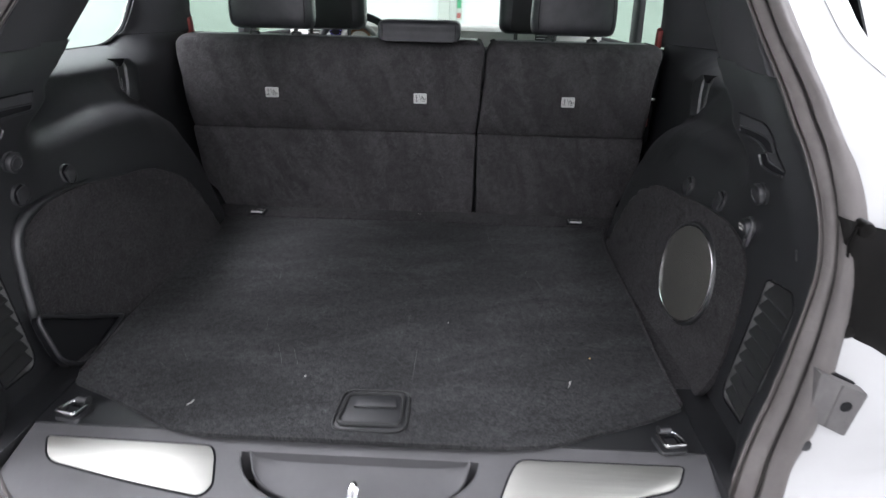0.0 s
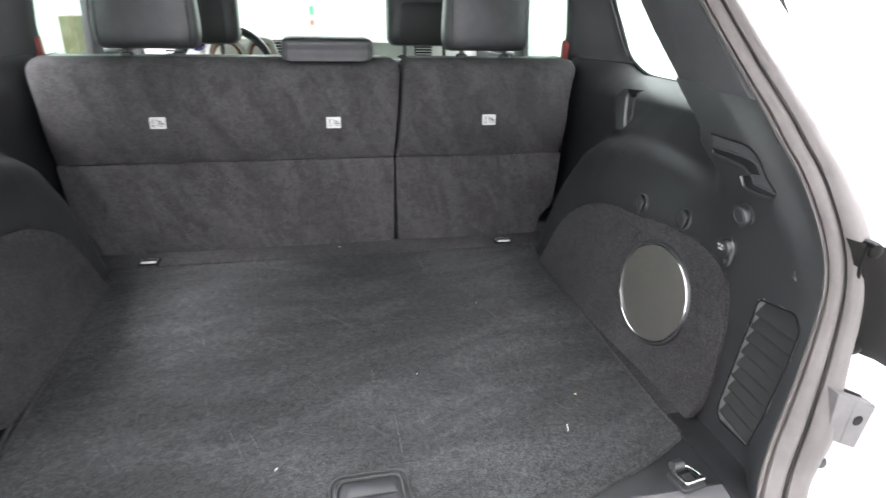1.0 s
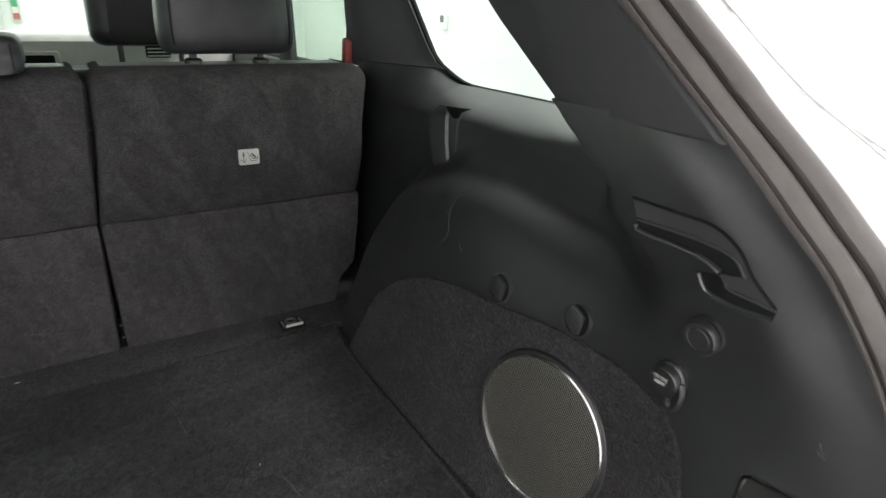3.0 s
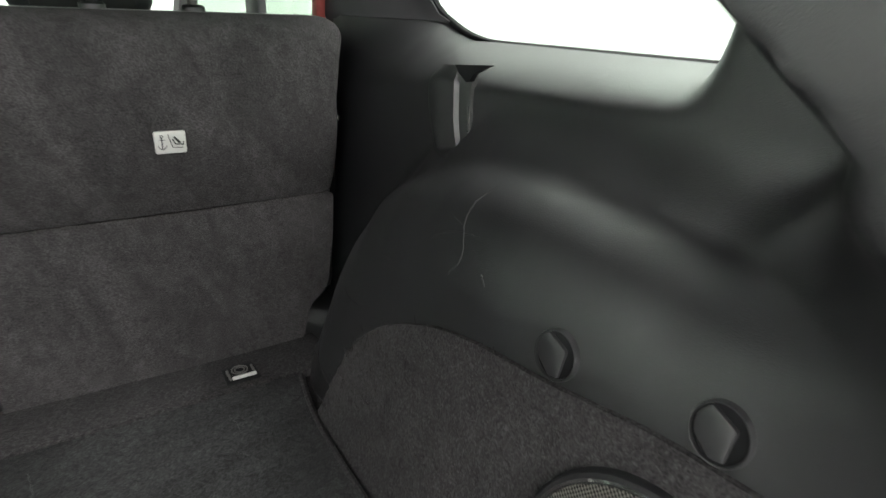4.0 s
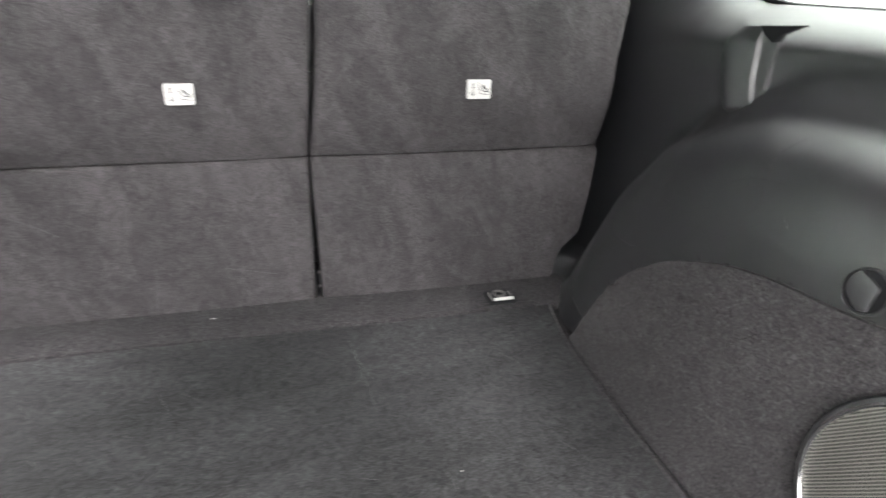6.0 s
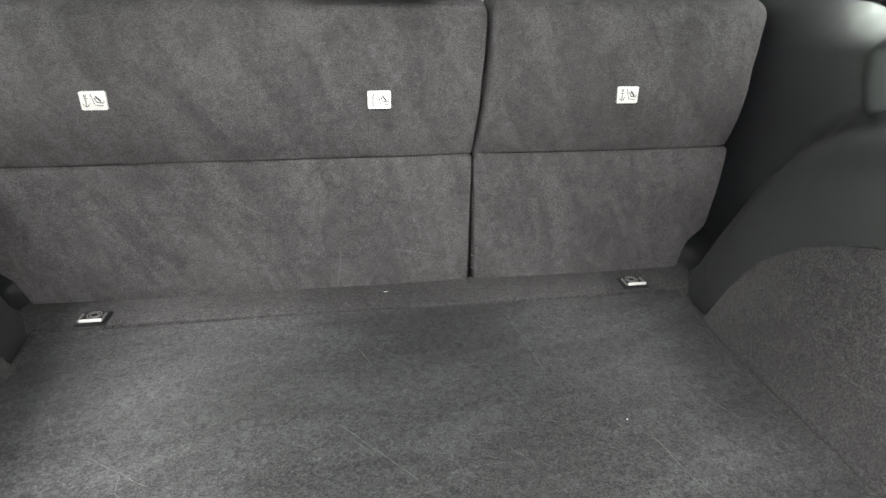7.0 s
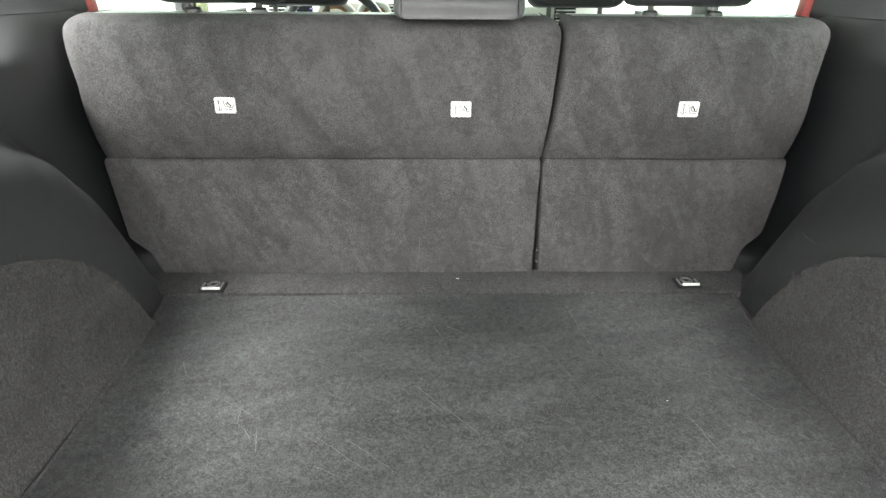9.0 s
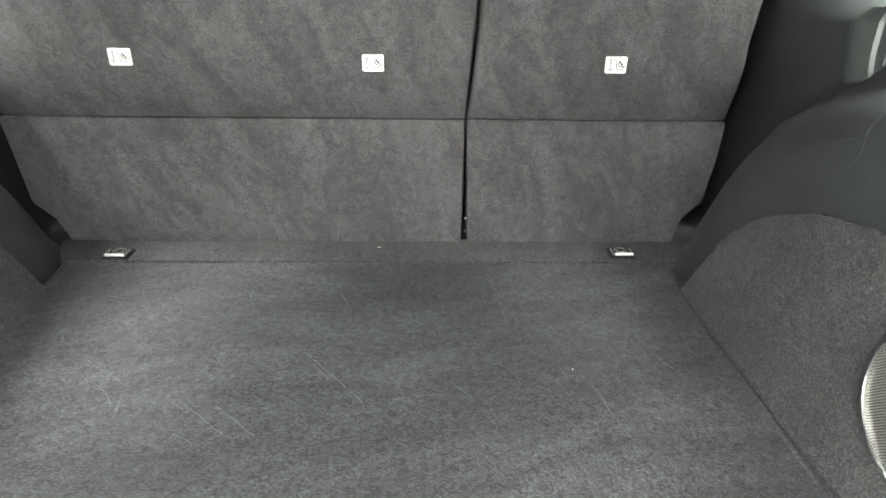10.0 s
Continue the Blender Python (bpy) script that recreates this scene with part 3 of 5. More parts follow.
def power_socket(side, y, z, parent, lettered):
    m = panel_pose(side, y, z)
    s = part("power_socket", lathe([(0.0165, -0.006), (0.0165, 0.004), (0.0148, 0.006), (0.013, 0.005)], m, 32), PLASTIC, parent)
    cap = part("cap", lathe([(0.0142, 0.003), (0.0142, 0.010), (0.0128, 0.012), (0.004, 0.0124)], m @ pose(0, 0, 0, 6, 0, 0), 28), PLASTIC, s)
    strap = [m @ Vector(p) for p in ((0.0150, 0.003, 0.006), (0.0172, -0.008, 0.008), (0.0150, -0.019, 0.008), (0.0095, -0.0245, 0.007), (0.0045, -0.021, 0.007), (0.0055, -0.0135, 0.008))]
    part("strap", tube(curve_points(strap, 6), 0.0030, 8), PLASTIC, s)
    if lettered:
        for txt, dy in (("12V DC", 0.0015), ("180W", -0.0035)):
            cu = bpy.data.curves.new("letters", "FONT")
            cu.body, cu.size, cu.align_x, cu.extrude = txt, 0.0046, "CENTER", 0.0002
            tmp = bpy.data.objects.new("letters", cu)
            me = bpy.data.meshes.new_from_object(tmp)
            bpy.data.objects.remove(tmp)
            me.materials.append(LABEL)
            ob = new("lettering", me)
            ob.matrix_world = m @ pose(-0.002, dy, 0.0135, 0, 0, 0)
            ob.parent = s


def pull_handle(side, parent):
    """The S-shaped grip moulded into the panel under the D-pillar."""
    def on(pts, off):
        return [on_panel(side, y, z, off) for y, z in pts]

    def band(pts, off, back):
        return fill(pts, lambda y, z: on_panel(side, y, z, off), 0.02, (back * side, 0, 0))

    top = [(0.340, 1.214), (0.302, 1.2135), (0.267, 1.2125), (0.246, 1.201), (0.232, 1.182), (0.214, 1.164)]
    up = [(0.334, 1.197), (0.297, 1.198), (0.264, 1.1975), (0.246, 1.193), (0.2375, 1.181)]
    lo = [(0.335, 1.192), (0.331, 1.187), (0.297, 1.186), (0.272, 1.184), (0.2565, 1.178)]
    up2 = [(0.2560, 1.1765), (0.252, 1.172), (0.248, 1.167), (0.230, 1.166), (0.213, 1.1635)]
    lo2 = [(0.275, 1.170), (0.267, 1.1570), (0.246, 1.154), (0.230, 1.1550), (0.215, 1.1560)]
    grip = part("grip_handle", band(top + up2[::-1] + up[::-1], 0.0010, 0.003), PILLAR, parent, "moulded S-shaped grip")
    # dark bands laid on the face stand for the shade in the grooves
    part("groove", band(up + lo[::-1], 0.0014, 0.004), DARK, grip)
    part("groove", band(up2 + lo2[::-1], 0.0014, 0.004), DARK, grip)
    part("lip", tube(curve_points(on(lo, 0.002), 6), lambda t: 0.0022 + 0.0008 * t, 8), PLASTIC, grip)
    part("lip", tube(curve_points(on(lo2, 0.002), 6), lambda t: 0.0030 - 0.0010 * t, 8), PLASTIC, grip)
    part("upper_lip", tube(curve_points(on(up, 0.0018), 6), 0.0014, 6), PILLAR, grip)
    part("upper_lip", tube(curve_points(on(up2, 0.0018), 6), 0.0014, 6), PILLAR, grip)
    part("outer_edge", tube(curve_points(on(top, 0.0005), 6), 0.0014, 6), DARK, grip)


def belt_guide(side, parent):
    """The upright moulded column by the window: rounded front edge, flat face, a raised line and a shallow step behind it."""
    L = curve_points([(0, y, z) for y, z in ((0.829, 1.2120), (0.848, 1.193), (0.8460, 1.166), (0.836, 1.141), (0.825, 1.122), (0.811, 1.111))], 6)
    M = curve_points([(0, y, z) for y, z in ((0.798, 1.2130), (0.795, 1.191), (0.792, 1.162), (0.786, 1.142), (0.782, 1.131), (0.792, 1.115))], 6)
    R = curve_points([(0, y, z) for y, z in ((0.772, 1.2140), (0.773, 1.190), (0.771, 1.162), (0.7715, 1.142), (0.777, 1.125), (0.788, 1.113))], 6)
    rows, n = [], len(L) - 1
    for k, (a, b, c) in enumerate(zip(L, M, R)):
        t = k / n
        proud = min(1.0, 0.25 + 5 * t) * min(1.0, 0.05 + 5 * (1 - t))
        base = 0.6235 + 0.04 * (a.z - 1.12)
        row = []
        for p, q, u, d in ((a, a, 0, -0.002), (a, b, 0.0, 0.0050), (a, b, 0.06, 0.0090), (a, b, 0.15, 0.0118), (a, b, 0.28, 0.0136), (a, b, 0.42, 0.0136), (a, b, 0.60, 0.0118), (a, b, 0.93, 0.0082),
                           (a, b, 0.968, 0.0094), (a, b, 0.99, 0.0096), (b, c, 0.02, 0.0080), (b, c, 0.15, 0.0050), (b, c, 0.70, 0.0042), (b, c, 0.95, 0.0025), (b, c, 1.0, -0.002)):
            v = p.lerp(q, u)
            if d == -0.002 and q is a:
                v = v + Vector((0, 0.006, 0))
            row.append(mirrored(side, (base - max(d, 0) * proud + (0.004 if d < 0 else 0.0), v.y, v.z)))
        rows.append(row)
    g = part("belt_guide", grid(rows), PLASTIC, parent)
    o = [(0.798, 1.2140), (0.739, 1.2185), (0.755, 1.2125), (0.766, 1.2075), (0.7715, 1.2000), (0.777, 1.199), (0.790, 1.206)]
    part("pocket", fill(o, lambda y, z: mirrored(side, (min(panel_x(y, z) - 0.0015, 0.6190), y, z)), 0.012, (0.006 * side, 0, 0)), DARK, g)
    part("clip", tube([mirrored(side, (0.6195, y, z)) for y, z in ((0.7705, 1.176), (0.7698, 1.150))], 0.0011, 6), CHROME, g)


def cover_rim(side, parent):
    """The rolled plastic rim behind the carpet cover."""
    line = [(0.45, 1.046), (0.38, 1.046), (0.325, 1.042), (0.282, 1.028), (0.258, 1.0), (0.247, 0.95), (0.241, 0.89), (0.244, 0.84), (0.256, 0.805), (0.275, 0.782)]
    pts = curve_points([on_panel(side, y, z, 0.004) for y, z in line], 6)
    part("cover_rim", tube(pts, lambda t: 0.0085 * min(1.0, 0.15 + 3 * t), 10), PLASTIC, parent, "smooth black rolled rim")


def side_panel(side, label):
    p = thing("cargo_side_panel", label, "trim panel", "side panels of the cargo bay")
    side_shell(side, p)
    carpet_cover(side, p, "charcoal carpet cover")
    vent(side, p)
    if side > 0:
        bag_hook(side, 0.520, 1.050, p)
        bag_hook(side, 0.405, 1.060, p)
        push_knob(side, 0.263, 1.119, p)
        power_socket(side, 0.290, 1.059, p, True)
    else:
        bag_hook(side, 0.415, 1.064, p)
        bag_hook(side, 0.297, 1.066, p)
        push_knob(side, 0.285, 1.121, p)
        cover_rim(side, p)
    pull_handle(side, p)
    belt_guide(side, p)
    return p


right_panel = side_panel(1, "black moulded cargo side panel with carpet cover and round speaker")
left_panel = side_panel(-1, "black moulded cargo side panel with carpet cover and floor pocket")

# speaker in the right panel
m = Matrix.Translation((0.5110, 0.4165, 0.9241)) @ Vector((-1, -0.13, 0.13)).to_track_quat("Z", "Y").to_matrix().to_4x4()
spk = part("subwoofer", lathe([(0.090, -0.010), (0.090, 0.002), (0.0885, 0.004), (0.0855, 0.004), (0.084, 0.0)], m, 64), PLASTIC, right_panel, "round subwoofer with bright ring")
part("ring", lathe([(0.0858, 0.003), (0.0855, 0.0058), (0.0838, 0.0068), (0.0822, 0.0060), (0.0815, 0.002)], m, 72), CHROME, spk, "chrome trim ring")
mesh_disc = part("grille", lathe([(0.0825, -0.004), (0.0825, 0.0030), (0.07, 0.0050), (0.05, 0.0064), (0.025, 0.0072), (0.004, 0.0074)], Matrix(), 64), GRILLE, spk, "perforated grey metal grille")
mesh_disc.matrix_world = m

# pocket in the left panel, next to the floor; a shallow bowl, shade in its colour
pk = rounded([(0.215, 0.905), (0.222, 0.818), (0.262, 0.790), (0.300, 0.792), (0.385, 0.812), (0.300, 0.856)], [0.02, 0.02, 0.012, 0.012, 0.004, 0.02])
mouth = [on_panel(-1, y, z, 0.028 + 0.10 * max(0.0, 0.90 - z)) for y, z in pk]
bm = bmesh.new()
rings = [[bm.verts.new(p + Vector((-d, 0, -0.3 * d))) for p in mouth] for d in (0.0, 0.006, 0.013)]
for a, b in zip(rings, rings[1:]):
    for i in range(len(a)):
        bm.faces.new((a[i], a[(i + 1) % len(a)], b[(i + 1) % len(a)], b[i]))
bm.faces.new(rings[-1])
pocket = part("pocket", bm, DARK, left_panel, "open floor pocket with its inner shade painted dark")
part("pocket_rim", tube(mouth, 0.0034, 8, True), PLASTIC, pocket, "rolled black pocket rim")

# scratches on the right panel
SCRATCHES = [
    ([(0.653, 1.130), (0.657, 1.117), (0.656, 1.102), (0.648, 1.090), (0.641, 1.077), (0.651, 1.058)], 0.0005),
    ([(0.694, 1.075), (0.670, 1.089), (0.650, 1.094), (0.629, 1.097)], 0.0004),
    ([(0.673, 1.101), (0.657, 1.098)], 0.0004),
    ([(0.611, 1.073), (0.603, 1.066)], 0.0008),
    ([(0.850, 0.967), (0.833, 0.961), (0.802, 0.963), (0.785, 0.968)], 0.0005),
    ([(0.856, 0.928), (0.828, 0.946)], 0.0004),
    ([(0.925, 0.866), (0.901, 0.839), (0.862, 0.826)], 0.0005),
    ([(0.771, 1.032), (0.753, 1.034)], 0.0005),
    ([(0.1665, 1.077), (0.1655, 1.070)], 0.0009),
    ([(0.1640, 1.073), (0.1620, 1.063)], 0.0010),
    ([(0.1670, 1.068), (0.1605, 1.065)], 0.0007),
]
for pts, w in SCRATCHES:
    line = [on_panel(1, q.y, q.z, 0.0004) for q in curve_points([(0, y, z) for y, z in pts], 8)]
    jit = [p + Vector((0, random.uniform(-1, 1) * 0.0008, random.uniform(-1, 1) * 0.0008)) for p in line]
    part("scratch", tube(jit, lambda t, w=w: w * (0.35 + 0.65 * math.sin(math.pi * min(1, max(0.02, t)))) , 5), SCRATCH, right_panel, "pale scratch")

# rear sill trim with its latch recess
def sill_z(x, y):
    return 0.790 if y > 0.115 else 0.790 - 0.22 * (0.115 - y) - 0.9 * max(0.0, 0.02 - y) ** 1.3


RECESS_X, RECESS_Y = -0.007, 0.087


def crescent(u, half, depth, power=0.5):
    return (RECESS_X + half * u, RECESS_Y - depth * max(0.0, 1 - u * u) ** power)


sill = thing("rear_sill", "dark grey plastic rear sill trim with a crescent latch recess", "sill")
arc = [crescent(math.cos(a), 0.162, 0.086, 0.50) for a in np.linspace(0, math.pi, 41)]
low = [(-0.474, -0.045), (0.464, -0.045), (0.464, RECESS_Y)] + arc + [(-0.474, RECESS_Y)]
part("cover", fill(low, lambda x, y: (x, y, sill_z(x, y)), 0.02, (0, 0, -0.05)), SILL, sill)
rows = [[(x, y, sill_z(x, y)) for x in np.linspace(-0.474, 0.464, 40)] for y in (RECESS_Y, 0.100, 0.115, 0.20, 0.30)]
part("top_cover", grid(rows, (0, 0, -0.05)), SILL, sill)
part("recess_rim", tube([(x, y, sill_z(x, y) - 0.001) for x, y in arc], 0.0022, 6), SILL, sill)
# the floor of the recess slopes down to a gap along the arc
rows = []
for v, drop in ((0.0, 0.0), (0.012, 0.009), (0.03, 0.0125), (0.25, 0.019), (0.5, 0.0245), (0.75, 0.0285), (0.93, 0.0305), (0.98, 0.0310), (1.0, 0.035)):
    row = []
    for u in np.linspace(-1, 1, 41):
        x, y = crescent(u, 0.149, 0.058 * v, 0.52)
        row.append((x, y, sill_z(0, RECESS_Y) - drop * (1 - abs(u) ** 9) ** 0.5 - 0.001))
    rows.append(row)
recess = part("recess_floor", grid(rows, (0, 0, -0.012)), SILL, sill)
part("recess_lip", tube([Vector(p) + Vector((0, 0, 0.003)) for p in rows[-1]], 0.0022, 6), SILL, recess)
# dark slab that stands for the shade under the arc's overhang
part("recess_shade", span(-0.175, 0.163, -0.004, 0.105, 0.715, 0.722), DARK, sill)
rows = [[(x, y, 0.7915 + 0.001) for x in np.linspace(-0.474, 0.463, 30)] for y in (0.116, 0.121, 0.30)]
upper = grid(rows, (0, 0, -0.01))
part("ledge", upper, PLASTIC, sill, "black ledge behind the load floor")
for side in (1, -1):
    o = [(0.465, 0.040), (0.474, 0.058), (0.486, 0.082), (0.500, 0.102), (0.520, 0.125), (0.560, 0.160), (0.560, 0.30), (0.465, 0.30)]
    o = [(x if side > 0 else -(x + 0.013), y) for x, y in o]
    part("sill_end", prism(o, 0.05, pose(0, 0, 0.7905), 0.002), PLASTIC, sill, "black sill end beside the side panel")
SLOPE = math.degrees(math.atan(0.22))
for name, pts in (("left", [(-0.443, 0.095), (-0.212, 0.092), (-0.202, 0.078), (-0.189, 0.032), (-0.200, 0.017), (-0.304, 0.033), (-0.424, 0.058)]),
                  ("right", [(0.428, 0.094), (0.208, 0.093), (0.196, 0.074), (0.180, 0.030), (0.193, 0.014), (0.300, 0.028), (0.412, 0.060)])):
    o = rounded([(x, y - 0.115) for x, y in pts], [0.006, 0.03, 0.02, 0.02, 0.01, 0.05, 0.02])
    plate = part("scuff_plate", prism(o, 0.006, pose(0, 0.115, 0.7915, SLOPE, 0, 0), 0.002), STEEL, sill, "brushed steel scuff plate")
    part("plate_gap", tube([pose(0, 0.115, 0.7895, SLOPE, 0, 0) @ Vector((x, y, 0)) for x, y in o], 0.0022, 6, True), DARK, plate)
    mx, my = sum(p[0] for p in pts) / len(pts), sum(p[1] for p in pts) / len(pts)
    field = rounded([(mx + (x - mx) * 0.86, (my + (y - my) * 0.70) - 0.121) for x, y in pts], [0.004, 0.02, 0.015, 0.015, 0.008, 0.04, 0.012])
    part("pressed_field", prism(field, 0.003, pose(0, 0.115, 0.7927, SLOPE + 2.5, 0, 0), 0.0014), STEEL, plate)
latch = thing("latch_striker", "chrome tailgate latch striker loop in the sill recess", "latch", at=(-0.006, 0.030, 0.762))
part("loop", tube(curve_points([(-0.004, -0.02, -0.015), (-0.004, -0.006, 0.012), (0, 0.010, 0.020), (0.004, -0.006, 0.012), (0.004, -0.02, -0.015)], 6), 0.004, 8), CHROME, latch)


def tie_down(x, y, z, turn, big, label):
    """A swivelling tie-down loop in its cup."""
    k = 0.76
    t = thing("tie_down", label, "tie-down ring", "tie-downs on the cargo floor", at=(x, y, z))
    t.rotation_euler = (0, 0, radians(turn))
    if not big:
        t.scale = (1.2, 1.2, 1.2)
        o = rounded([(-0.019, -0.017), (0.019, -0.017), (0.0175, 0.017), (-0.0175, 0.017)], 0.004)
        part("plate", prism(o, 0.006, pose(0, 0, 0.001), 0.0015), DARK, t)
        for r in (0.0085, 0.0052):
            part("ring", tube([(r * math.cos(a), 0.003 + r * math.sin(a), 0.003) for a in np.linspace(0, 2 * math.pi, 25)[:-1]], 0.0008, 6, True), GREY_METAL, t)
        part("bar", box(0.026, 0.003, 0.004, 0.001, pose(0.001, -0.0135, 0.0045)), GLINT_STEEL, t, "steel bar with its glint painted pale")
        for x in (-0.0135, 0.0135):
            part("arm", box(0.0025, 0.020, 0.0028, 0.0008, pose(x, -0.004, 0.0034)), GREY_METAL, t)
        return t
    o = rounded([(-0.026 * k, -0.024 * k), (0.026 * k, -0.024 * k), (0.026 * k, 0.024 * k), (-0.026 * k, 0.024 * k)], 0.010 * k)
    part("cup", prism(o, 0.006, pose(0, 0, 0.002), 0.002), PLASTIC, t)
    o = rounded([(-0.017 * k, -0.016 * k), (0.017 * k, -0.016 * k), (0.017 * k, 0.016 * k), (-0.017 * k, 0.016 * k)], 0.006 * k)
    part("well", prism(o, 0.002, pose(0, 0, 0.0025), 0.0005), DARK, t)
    part("hinge", tube([(-0.011 * k, 0.025 * k, 0.009 * k), (0.011 * k, 0.025 * k, 0.009 * k)], 0.0095 * k, 12), PLASTIC, t)
    part("tongue", box(0.020 * k, 0.022 * k, 0.005 * k, 0.002 * k, pose(0, -0.006 * k, 0.0055 * k, 8, 0, 0)), PLASTIC, t)
    out = rounded([(-0.0225, -0.023), (0.0225, -0.023), (0.0205, 0.021), (-0.0205, 0.021)], 0.007)
    rows = []
    for kx, z in ((1.0, 0.003), (1.0, 0.0065), (0.95, 0.0078), (0.80, 0.0078), (0.75, 0.0065), (0.75, 0.003)):
        row = [Vector((x * kx * k, y * kx * k, (z + 0.006 - 0.12 * y) * k)) for x, y in out]
        rows.append(row + row[:1])
    part("loop", grid(rows), CHROME, t, "chrome loop")
    return t


tie_down(-0.428, 0.136, 0.796, -12, True, "folded chrome tie-down loop in a black cup on the rear ledge")
tie_down(0.417, 0.128, 0.796, 10, True, "folded chrome tie-down loop in a black cup on the rear ledge")
tie_down(-0.437, 0.974, 0.8025, 0, False, "small chrome tie-down loop on the carpet strip by the seat")
tie_down(0.419, 0.982, 0.8025, 0, False, "small chrome tie-down loop on the carpet strip by the seat")

# ---- weather seal and white body round the opening ----
# across the seal: way from inner to outer edge, height
LIP = [(-0.06, -0.014), (-0.03, -0.002), (0.0, 0.003), (0.04, 0.0042), (0.075, 0.002), (0.095, -0.004)]
BAND = [(0.092, -0.005), (0.115, -0.004), (0.135, -0.001), (0.17, 0.0025), (0.30, 0.0045), (0.44, 0.0042), (0.50, 0.0034), (0.54, 0.0022), (0.555, 0.001)]
GROOVE = [(0.555, 0.001), (0.563, -0.0012), (0.572, 0.0), (0.584, 0.0022), (0.600, 0.0022), (0.612, 0.0), (0.622, -0.0014), (0.632, 0.0)]
BULB = [(0.628, -0.002), (0.636, 0.0015), (0.67, 0.0050), (0.82, 0.0075), (0.98, 0.0065), (1.08, 0.003), (1.13, -0.003), (1.16, -0.016)]


def seal(side):
    I = curve_points([mirrored(side, p) for p in SEAL_IN], 10)
    O = curve_points([mirrored(side, p) for p in SEAL_OUT], 10)

    def strip_of(profile):
        rows = []
        for k, (a, b) in enumerate(zip(I, O)):
            t = I[min(k + 1, len(I) - 1)] - I[max(k - 1, 0)]
            n = t.cross(b - a).normalized()
            if n.y > 0:
                n = -n
            rows.append([a + (b - a) * u + n * h for u, h in profile])
        return grid(rows)

    s = thing("door_seal", "grey ribbed rubber weather seal round the tailgate opening", "weather seal", "weather seals")
    part("lip", strip_of(LIP), RUBBER, s)
    part("band", strip_of(BAND), RUBBER, s, "brown-grey flat rubber band")
    part("groove", strip_of(GROOVE), GROOVE_SHADE, s)
    part("bulb", strip_of(BULB), RUBBER_LIGHT, s, "pale grey outer rubber flange")
    return s


def body_quarter(side):
    O = [mirrored(side, p) for p in [(0.56, -0.03, 0.30), (0.56, -0.03, 0.60)] + SEAL_OUT[4:]]
    O = curve_points(O, 6)
    rows = []
    for p in O:
        low = ss((0.80 - p.z) / 0.12)
        rake = ss((p.z - 1.22) / 0.12)
        row = []
        for dx, dy in ((-0.006, 0.016), (0.003, 0.010), (0.02, 0.009), (0.05, 0.006 - 0.05 * low), (0.12, 0.014 - 0.08 * low), (0.19, 0.045 - 0.06 * low), (0.25, 0.10), (0.285, 0.18), (0.30, 0.30), (0.305, 0.7 - 0.38 * ss((p.z - 1.02) / 0.14))):
            row.append(p + Vector((side * dx * (1 - 0.45 * rake), dy + (min(dy, 0.14) - dy) * rake, 0)))
        rows.append(row)
    q = thing("car_body_quarter", "glossy white painted rear quarter of the car body", "car body", "car body panels")
    part("skin", grid(rows), WHITE, q)
    if side > 0:
        # faint wavy grey lines on the paint beside the opening
        for col, amp, ph in ((4, 0.004, 0.4), (5, 0.006, 2.1)):
            line = [r[col] + Vector((amp * math.sin(21 * r[col].z + ph) + 0.5 * amp * math.sin(57 * r[col].z), -0.0012, 0)) for r in rows if 1.05 < r[col].z < 1.5]
            part("grey_line", tube(curve_points(line, 4), 0.0007, 5), LINE_GREY, q, "faint wavy grey line on the white paint")
    return q


def tail_lamp(side):
    t = thing("tail_lamp", "dark smoked tail lamp with a black mounting flange and studs", "tail lamp", "tail lamps")

    def edge(z):
        return 0.580 - 0.245 * (z - 0.984)

    rows = []
    for dx in (0.0, 0.004, 0.012, 0.03, 0.06, 0.10, 0.14, 0.18, 0.22, 0.26, 0.29):
        lo = tab([(0.0, 0.984), (0.017, 0.982), (0.118, 0.921), (0.30, 0.90)], dx)
        hi = tab([(0.0, 1.142), (0.02, 1.138), (0.10, 1.120), (0.30, 1.10)], dx)
        y = tab([(0.0, 0.104), (0.004, 0.096), (0.012, 0.091), (0.03, 0.088), (0.07, 0.087), (0.12, 0.093), (0.18, 0.115), (0.24, 0.17), (0.28, 0.25), (0.30, 0.38)], dx)
        row = []
        for v in np.linspace(0, 1, 13):
            z = lo + (hi - lo) * v
            row.append(mirrored(side, (edge(z) + dx, y + 0.010 * (1 - min(1.0, 8 * v, 8 * (1 - v))) - 0.006 * math.sin(math.pi * v), z)))
        rows.append(row)
    part("lens", grid(rows), LAMP_BLACK, t)
    strip = [(edge(z) + 0.002 + 0.010 * max(0.0, (z - 1.11) / 0.03), 0.094, z) for z in (1.136, 1.125, 1.11, 1.08, 1.05, 1.02, 0.995)]
    part("flange", tube(curve_points([mirrored(side, p) for p in strip], 5), lambda u: 0.0020 * min(1.0, 0.5 + 2 * u), 8), LAMP_BLACK, t, "black mounting flange")
    for x, z in ((0.580, 1.005), (0.564, 1.132)):
        part("stud", lathe([(0.0100, -0.012), (0.0100, 0.001), (0.0085, 0.005), (0.004, 0.007)], Matrix.Translation(mirrored(side, (x, 0.096, z))) @ pose(0, 0, 0, 90, 0, 0), 20), LAMP_BLACK, t, "black mounting stud")
    return t


